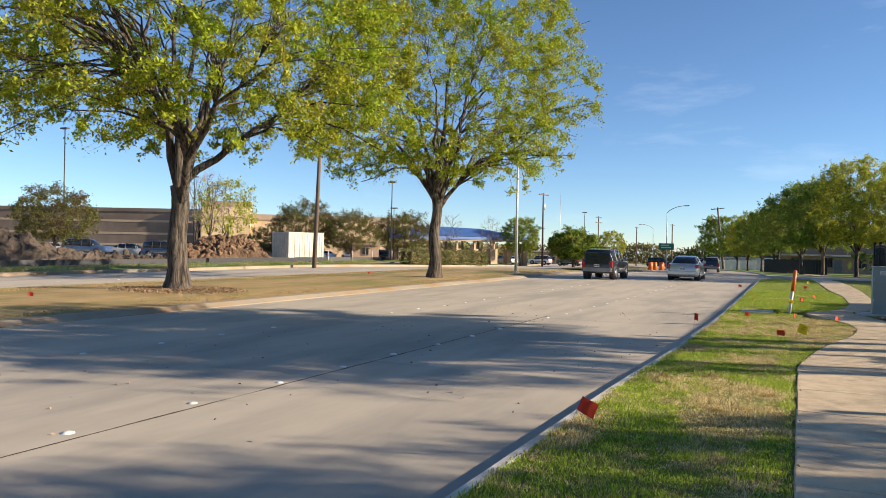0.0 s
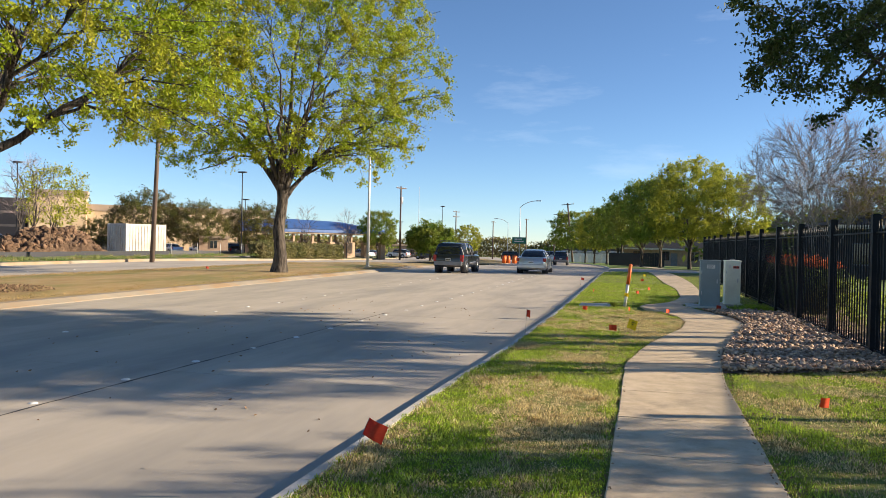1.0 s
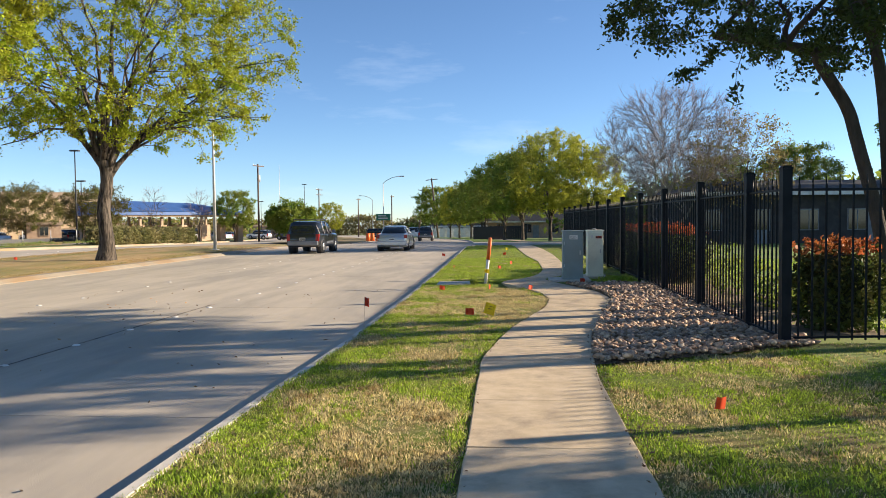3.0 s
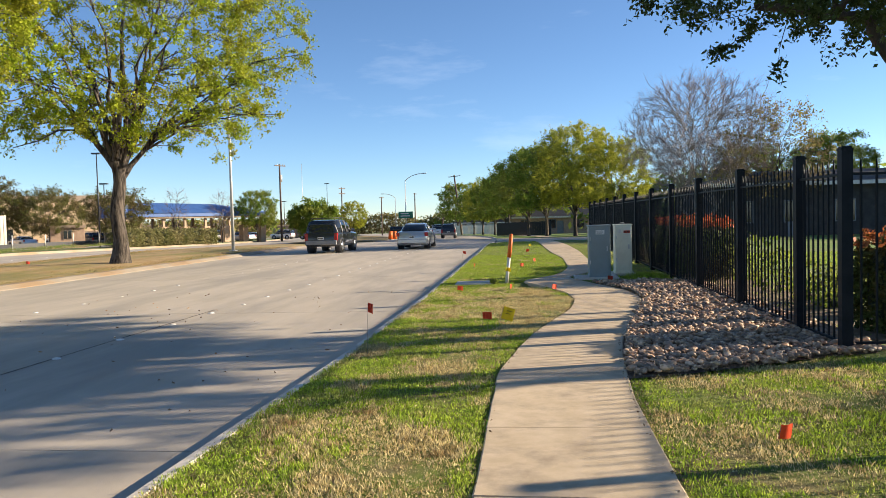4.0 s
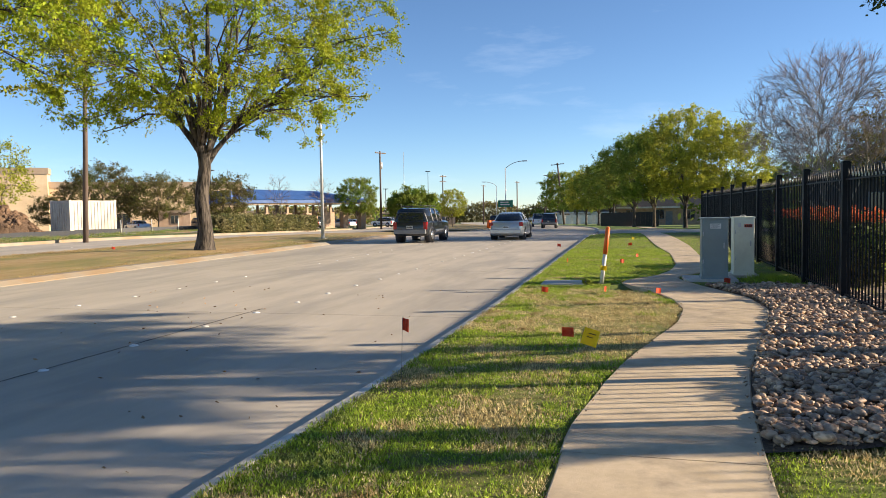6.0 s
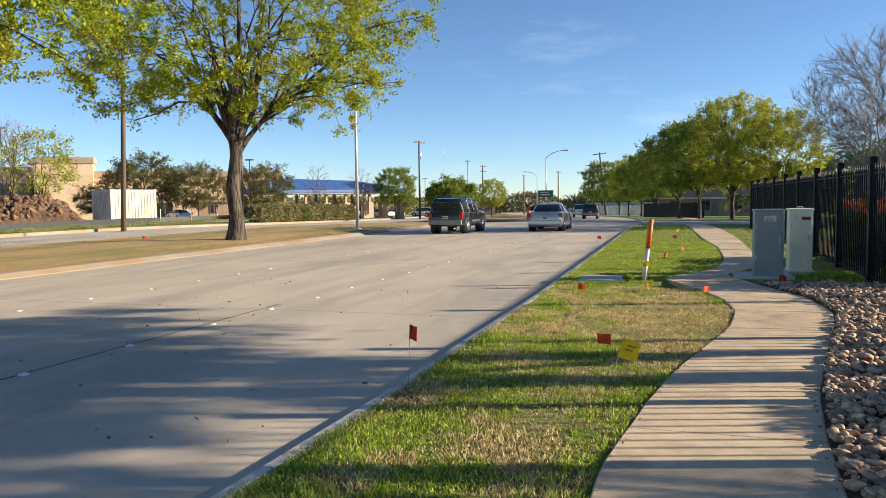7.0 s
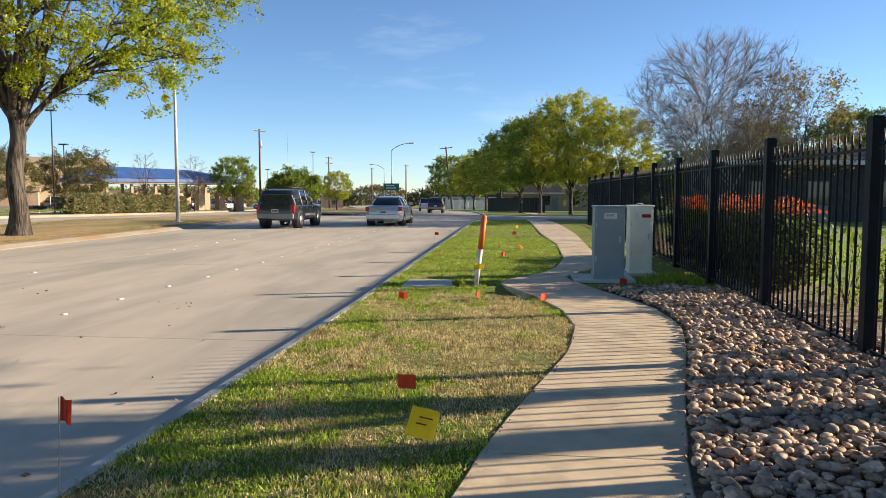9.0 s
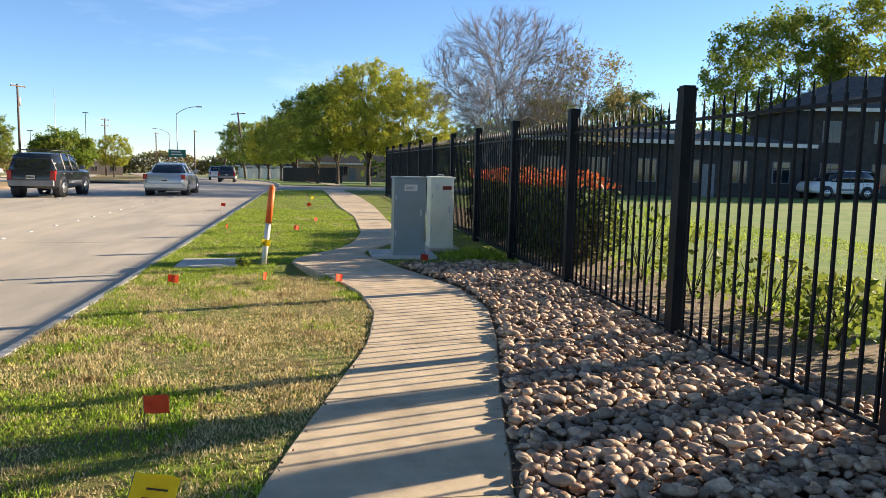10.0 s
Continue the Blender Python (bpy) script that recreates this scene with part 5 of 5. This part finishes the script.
suv = vehicle("suv", "charcoal sport utility vehicle with roof rack on the road", "suv", M_CHAR)
put(suv, -9.55, 42.6, -0.09, -1)
sedan = vehicle("sedan", "silver four-door saloon car on the road", "sedan", M_SILVER)
put(sedan, -5.15, 45.6, -0.09, 1)
far_suv = vehicle("suv", "black sport utility vehicle far along the road", "suv", M_BLACKP)
put(far_suv, -8.3, 96, terrain(96) - 0.09, 4)
pick = vehicle("pickup", "white pickup truck far along the road", "pickup", M_WHITEP)
put(pick, -12.2, 118, terrain(118) - 0.09, 8)
van = vehicle("suv", "dark blue parked sport utility vehicle in the car park", "suv", M_BLUEP)
put(van, -66.5, 51.8, -0.02, -62)
wsuv = vehicle("suv", "white parked sport utility vehicle in the car park", "suv", M_WHITEP)
put(wsuv, -61.0, 58.2, -0.1, -50)
for x, y, rz, src in ((-64.0, 54.8, -55, sedan), (-59.2, 55.4, -70, van), (-87, 66, 50, sedan), (-42.5, 141, 80, wsuv), (-47, 137, 80, sedan), (-52, 134, 82, suv), (-37, 144, 78, sedan), (-44.5, 112, 70, far_suv), (-41, 116, 70, sedan), (-33, 128, 80, far_suv), (-58, 95, 60, wsuv), (-61, 92, 60, sedan), (-55.5, 98, 60, suv), (36, 53.0, 88, wsuv), (-22, 130, -80, suv)):
    put(copy_thing(src, Matrix()), x, y, terrain(y) - (0.02 if x < 0 else -0.0), rz)


# ---- poles and lamps ----
def utility_pole(x, y, h, r, label, arms=1, transformer=False, lean=(0, 0), rz=70):
    top = thing("utility_pole", label, "utility pole", "utility poles")
    top.matrix_basis = pose(x, y, terrain(y) - 0.1, lean[0], lean[1], rz)
    cylpart("pole", (0, 0, -0.3), (0, 0, h), r, r * 0.7, M_POLE_W, top)
    for k in range(arms):
        z = h - 0.35 - 1.1 * k
        arm = boxpart("crossarm", (-1.2, 1.2, -0.16, -0.04, z, z + 0.13), M_POLE_W, top)
        for sx in (-1.1, -0.6, 0.6, 1.1):
            cylpart("insulator", (sx, -0.1, z + 0.13), (sx, -0.1, z + 0.32), 0.04, 0.03, M_GALV, arm, "", 8)
    if transformer:
        cylpart("transformer", (0.32, 0.1, h - 2.6), (0.32, 0.1, h - 1.6), 0.22, 0.22, M_GALV, top, "grey transformer can", 14)
    return top


utility_pole(-31.9, 46.2, 12.4, 0.17, "tall brown wooden utility pole with crossarm across the road", 1, False, (0, 2.2))
utility_pole(-34.3, 110, 11.3, 0.16, "dark wooden utility pole with crossarm and transformer", 1, True)
utility_pole(-38.6, 164, 11.0, 0.16, "distant wooden utility pole with crossarms", 2)
utility_pole(-11.3, 151, 12.0, 0.2, "distant wooden utility pole that leans over", 1, False, (0, -6), 10)
utility_pole(-17.5, 170, 11.0, 0.2, "distant wooden utility pole leaning the other way", 1, True, (0, 7), 10)
utility_pole(-30, 215, 12, 0.2, "far wooden utility pole by the road", 1)
utility_pole(-43, 232, 12, 0.2, "far wooden utility pole past the junction", 1)


def street_lamp(x, y, h, label, material, arm=0.0, rz=0.0, head=True, r=0.085):
    top = thing("street_lamp", label, "street lamp", "street lamps", (x, y, terrain(y)), rz)
    cylpart("pole", (0, 0, -0.1), (0, 0, h), r, r * 0.55, material, top)
    boxpart("base_plate", (-0.2, 0.2, -0.2, 0.2, 0.0, 0.08), material, top, "", 0.01)
    if arm:
        b = Wood()
        pts = curve(Vector((0, 0, h - 0.1)), Vector((arm * 0.35, 0, h + 0.75)), Vector((arm, 0, h + 0.85)), 8)
        b.limb(pts, [0.045] * 9, 8)
        link_mesh("arm", b.v, b.f, material, top, smooth=True)
        boxpart("lamp_head", (arm - 0.05, arm + 0.65, -0.14, 0.14, h + 0.78, h + 0.92), M_GALV, top, "cobra lamp head", 0.04)
    elif head:
        boxpart("lamp_head", (-0.45, 0.45, -0.2, 0.2, h, h + 0.14), material, top, "flat lamp head", 0.02)
    return top


street_lamp(-15.6, 45.6, 8.7, "slender pale grey lamp pole on the median", M_GALV, head=False, r=0.10)
street_lamp(-15.0, 105, 7.9, "grey street lamp with curved arm over the road", M_GALV, 2.3)
street_lamp(-25.5, 157, 8.0, "distant grey street lamp with curved arm", M_GALV, 2.3, 180)
street_lamp(-40.7, 73.7, 9.2, "dark car park lamp pole behind the hedge", M_DARKMETAL, 0)
street_lamp(-45.4, 82.7, 6.9, "dark twin-headed car park lamp", M_DARKMETAL, 0)
street_lamp(-62.5, 48.5, 12.2, "tall dark car park lamp before the store", M_DARKMETAL, 0)
street_lamp(-59.5, 62.5, 9.0, "dark car park lamp before the tan store", M_DARKMETAL, 0)
street_lamp(-47.2, 150.5, 7.5, "far dark car park lamp", M_DARKMETAL, 0)
street_lamp(-38.9, 153, 11.0, "far dark lamp behind the rounded tree", M_DARKMETAL, 0)
street_lamp(-46.5, 161, 16.0, "far thin mast above the car park", M_GALV, 0, head=False, r=0.07)

sign = thing("road_sign", "green overhead street name sign with pale bars", "road sign", at=(-15.0, 104.85, terrain(105)))
boxpart("panel", (-1.0, 1.0, -0.06, -0.02, 2.7, 3.6), plain("sign_green", (0.01, 0.16, 0.09), 0.5), sign)
for k in range(2):
    boxpart("print_bar", (-0.7, 0.6 - 0.2 * k, -0.075, -0.062, 2.95 + 0.32 * k, 3.08 + 0.32 * k), M_WHITE, sign)
for k, (x, y) in enumerate(((-13.7, 92.5), (-14.6, 93.5), (-15.4, 95), (-14.2, 96.5), (-15.8, 98))):
    tb = thing("traffic_barrel", "orange and white construction barrel on the median", "traffic barrel", "barrels", (x, y, terrain(y)))
    cylpart("drum", (0, 0, 0), (0, 0, 0.95), 0.28, 0.22, M_ORANGE, tb, n=14)
    for z in (0.35, 0.7):
        cylpart("white_band", (0, 0, z), (0, 0, z + 0.12), 0.275 - 0.03 * z / 0.35, 0.268 - 0.03 * z / 0.35, M_WHITE, tb, "white reflective band", 14)

# ---- dirt, container, silt fence ----


def mound(name, label, x, y, l, w, h, rz, seed, material=M_SOIL, clods=0):
    b = bmesh.new()
    n, m_ = 100, 64
    grid = []
    for i in range(n + 1):
        row = []
        for j in range(m_ + 1):
            u, v = i / n * 2 - 1, j / m_ * 2 - 1
            q = Vector((u * l / 2, v * w / 2, seed))
            edge = max(0, 1 - u * u) ** 0.8 * max(0, 1 - v * v) ** 0.7
            z = edge * h * (0.75 + 0.35 * noise.noise(q * 0.45)) + edge ** 0.3 * (0.38 * noise.noise(q * 1.5) + 0.30 * abs(noise.noise(q * 2.9)) + 0.14 * noise.noise(q * 6.5))
            row.append(b.verts.new((q.x + 0.25 * noise.noise(q * 1.1 + Vector((9, 0, 0))), q.y, z - 0.12)))
        grid.append(row)
    for i in range(n):
        for j in range(m_):
            b.faces.new((grid[i][j], grid[i + 1][j], grid[i + 1][j + 1], grid[i][j + 1]))
    rq = random.Random(seed)
    cv, cf, base = [], [], 0
    for _ in range(clods):
        i, j = rq.randrange(6, n - 5), rq.randrange(4, m_ - 3)
        k = rq.randrange(10)
        mm = np.array(pose(*grid[i][j].co, rq.uniform(0, 360), rq.uniform(0, 360), 0) @ Matrix.Scale(rq.choice((0.08, 0.11, 0.15, 0.2, 0.28)), 4))
        cv.append(ROCK_V[k] @ mm[:3, :3].T + mm[:3, 3])
        cf.append(ROCK_F[k] + base)
        base += len(ROCK_V[k])
    ob = tagged(part(name, b, material), label, "dirt pile", "dirt piles")
    ob.matrix_basis = pose(x, y, 0, 0, 0, rz)
    if clods:
        link_mesh("clod", np.concatenate(cv), np.concatenate(cf), M_CLOD if material is M_SOIL else material, ob)["kind"] = "stuff"
    return ob


mound("earth_mound", "rough heap of red-brown clods beyond the far carriageway", -45.0, 50.5, 9.5, 6.0, 2.7, 55, 3, M_SOIL, 900)
mound("earth_mound", "long dark heap of excavated soil", -50, 29.5, 20, 8, 3.2, 62, 8, M_SOIL_D, 160)
mound("earth_mound", "low spread of dark soil along the verge", -43, 38, 12, 3.5, 0.9, 70, 12, M_SOIL_D, 60)

ct = thing("storage_container", "white ribbed steel storage container on the building plot", "storage container", at=(-43.6, 60.1, 0), rz=-15)
boxpart("shell", (-1.25, 1.25, -2.15, 2.15, 0.18, 2.75), M_CONT, ct, "", 0.03)
for k in range(14):
    y = -2.0 + 4.0 * k / 13
    boxpart("rib", (1.25, 1.285, y - 0.06, y + 0.06, 0.3, 2.62), M_CONT, ct)
for k in range(8):
    x = -1.05 + 2.1 * k / 7
    boxpart("rib", (x - 0.06, x + 0.06, -2.185, -2.15, 0.3, 2.62), M_CONT, ct)
for sx in (-1.2, 1.2):
    for y in (-2.1, 2.1):
        boxpart("corner_post", (sx - 0.08, sx + 0.08, y - 0.08, y + 0.08, 0.0, 2.78), M_CONT, ct)

sf = thing("silt_fence", "low black fabric silt fence on white stakes", "silt fence")
pts = [(-40.2, y) for y in range(16, 58, 3)] + [(-40, 60), (-39.2, 63), (-38.6, 66), (-38, 69)]
for a, c in zip(pts, pts[1:]):
    v, f = loft([[(a[0], a[1], 0.0), (a[0], a[1], 0.42), (a[0] - 0.02, a[1], 0.42), (a[0] - 0.02, a[1], 0.0)], [(c[0], c[1], 0.0), (c[0], c[1], 0.38), (c[0] - 0.02, c[1], 0.38), (c[0] - 0.02, c[1], 0)]])
    link_mesh("fabric", v, f, M_DARKMETAL, sf)
    if c[1] > 57:
        cylpart("stake", (c[0] + 0.05, c[1], -0.1), (c[0] + 0.05, c[1], 1.1), 0.03, 0.03, M_WHITE, sf, "white stake", 6)


# ---- buildings ----
M_BROWN = mat("brown_block_wall", (0.16, 0.125, 0.10), (0.20, 0.16, 0.13), 0.5, 0.9, 0.1, c3=(0.14, 0.11, 0.09), scale3=0.15)
M_TAN = mat("tan_stucco_wall", (0.62, 0.46, 0.28), (0.70, 0.54, 0.35), 0.6, 0.9, 0.1, c3=(0.55, 0.40, 0.24), scale3=0.2)
M_TAND = mat("brown_stucco_trim", (0.36, 0.27, 0.19), (0.42, 0.32, 0.23), 0.6, 0.9, 0.1)
M_BRICK = mat("tan_brick", (0.42, 0.28, 0.19), (0.52, 0.37, 0.26), 3, 0.9, 0.2)
M_BLUE = mat("blue_metal_roof", (0.04, 0.10, 0.28), (0.055, 0.13, 0.34), 1, 0.45, 0.03)
M_APT = mat("dark_brick_wall", (0.045, 0.04, 0.038), (0.075, 0.066, 0.06), 2, 0.9, 0.2)
M_SHINGLE = mat("grey_shingle", (0.06, 0.055, 0.052), (0.10, 0.092, 0.086), 3, 0.95, 0.3)


def block(name, label, a, b_, depth, h, wall, trim, windows=0, rows=1, win=(1.2, 1.3), sill=1.0, roof=0.0, roof_mat=None, fascia=None, doors=(), trim_h=0.5):
    """A building whose front runs from a to b_, its body to the left of that line."""
    ax, ay = a
    ln = math.hypot(b_[0] - ax, b_[1] - ay)
    rz = math.degrees(math.atan2(b_[1] - ay, b_[0] - ax))
    z = min(terrain(ay), terrain(b_[1])) - 0.05
    top = thing(name, label, "building", at=(ax, ay, z), rz=rz)
    w = boxpart("wall", (0, ln, 0, depth, -0.3, h), wall, top)
    if not roof:
        boxpart("parapet", (-0.15, ln + 0.15, -0.15, depth + 0.15, h - trim_h, h + 0.05), trim, top)
    else:
        v = [(-0.6, -0.6, h), (ln + 0.6, -0.6, h), (ln + 0.6, depth + 0.6, h), (-0.6, depth + 0.6, h), (depth * 0.45, depth / 2, h + roof), (ln - depth * 0.45, depth / 2, h + roof)]
        link_mesh("roof", v, [[0, 1, 5, 4], [1, 2, 5], [2, 3, 4, 5], [3, 0, 4], [3, 2, 1, 0]], roof_mat, top)
        if fascia:
            boxpart("fascia", (-0.6, ln + 0.6, -0.63, -0.55, h - 0.22, h + 0.02), fascia, top)
    for r_ in range(rows):
        for k in range(windows):
            cx = ln * (k + 0.5) / windows
            z0 = sill + r_ * 2.8
            fr = boxpart("window", (cx - win[0] / 2 - 0.07, cx + win[0] / 2 + 0.07, -0.05, 0.0, z0 - 0.07, z0 + win[1] + 0.07), M_TRIM if fascia else trim, top)
            boxpart("pane", (cx - win[0] / 2, cx + win[0] / 2, -0.062, -0.052, z0, z0 + win[1]), M_GLASS, fr)
            boxpart("mullion", (cx - 0.025, cx + 0.025, -0.075, -0.063, z0, z0 + win[1]), M_TRIM if fascia else trim, fr)
    for cx in doors:
        boxpart("door", (cx - 0.5, cx + 0.5, -0.045, -0.005, 0, 2.1), M_TRIM, top)
    return top


long_store = block("store", "long brown block-walled store beyond the car park", (-150, 62), (-86, 91), 40, 7.6, M_BROWN, M_BROWN, doors=(30, 50))
for z in (1.6, 3.4, 5.4):
    boxpart("band", (0, 70, -0.05, -0.003, z, z + 0.35), M_TAND, long_store, "paler block course")
block("store", "tan stucco store front with a projecting entrance", (-85.5, 91), (-58, 112), 30, 7.4, M_TAN, M_TAND, windows=5, win=(2.2, 2.2), sill=0.5, doors=(12,), trim_h=0.9)
block("store", "projecting tan stucco entrance bay of the store", (-84.5, 90.2), (-78.5, 94.7), 4, 9.0, M_TAN, M_TAND, trim_h=0.8)
block("kiosk", "small tan brick service building by the drive", (-45.2, 72.6), (-42.6, 74.2), 2.2, 2.3, M_BRICK, M_TAND, windows=1, win=(0.7, 0.8), sill=1.0, trim_h=0.25)
block("apartment_house", "low dark brick apartment building with a white fascia", (13.5, 53.8), (33.0, 55.6), 9, 3.5, M_APT, M_APT, windows=6, rows=1, roof=1.0, roof_mat=M_SHINGLE, fascia=M_WHITE, doors=(5, 12.5))
block("apartment_house", "two-storey dark brick apartment building with grey roof", (33.8, 56.5), (60, 50.5), 11, 6.0, M_APT, M_APT, windows=8, rows=2, roof=2.8, roof_mat=M_SHINGLE, fascia=M_WHITE, doors=(6, 16))
block("house", "single-storey brown brick house with grey roof", (-1.0, 124), (16, 119), 10, 2.8, M_BRICK, M_TAND, windows=4, roof=2.6, roof_mat=M_SHINGLE, fascia=M_WHITE, doors=(8,))
block("house", "distant pale house behind street trees", (-16, 185), (4, 178), 10, 2.8, M_WHITE, M_WHITE, windows=4, roof=2.4, roof_mat=M_SHINGLE, fascia=M_WHITE, doors=(8,))
block("warehouse", "distant low pale commercial building", (-110, 190), (-75, 205), 14, 4.5, M_TAN, M_TAND, windows=6, trim_h=0.4)
block("warehouse", "distant low brown commercial building near the junction", (-74, 222), (-52, 232), 12, 4.0, M_BROWN, M_TAND, windows=5, trim_h=0.4)

df = thing("board_fence", "dark board fence around the house in the next block", "fence")
for k in range(24):
    x, y = -2.6 + 0.3 * k, 108.5 - 0.42 * k
    boxpart("board", (x - 0.15, x + 0.15, y - 0.02, y + 0.02, terrain(y) - 0.05, terrain(y) + 1.75 + 0.02 * (k % 3)), M_DARKMETAL, df)
wf = thing("board_fence", "long white panel fence far beyond the trees", "fence")
for k in range(10):
    x, y = -12.5 + 1.5 * k, 160 - 0.5 * k
    boxpart("panel", (x - 0.72, x + 0.72, y - 0.03, y + 0.03, terrain(y) - 0.05, terrain(y) + 1.9), M_WHITE, wf)

# bank drive-through canopy
bank = thing("drive_through_canopy", "drive-through canopy with a blue metal roof on brick piers", "canopy", at=(-46.6, 91.5, terrain(93)), rz=60)
boxpart("soffit", (0, 21, 0, 9, 3.25, 3.45), M_TAND, bank)
boxpart("fascia", (-0.2, 21.2, -0.2, 9.2, 3.45, 3.9), M_BLUE, bank)
v = [(-0.3, -0.3, 3.9), (21.3, -0.3, 3.9), (21.3, 9.3, 3.9), (-0.3, 9.3, 3.9), (3.0, 4.5, 5.4), (15, 4.5, 5.2)]
link_mesh("roof", v, [[0, 1, 5, 4], [1, 2, 5], [2, 3, 4, 5], [3, 0, 4], [3, 2, 1, 0]], M_BLUE, bank)
boxpart("gable_sign", (-0.5, -0.2, 1.5, 7.5, 3.5, 5.1), M_BLUE, bank, "blue end panel")
for k in range(7):
    for y in (0.8, 8.2):
        pier = boxpart("pier", (0.6 + 3.2 * k, 1.5 + 3.2 * k, y - 0.45, y + 0.45, -0.4, 2.1), M_BRICK, bank, "tan brick pier", 0.02)
        boxpart("column", (0.9 + 3.2 * k, 1.2 + 3.2 * k, y - 0.15, y + 0.15, 2.1, 3.3), M_TAND, pier)
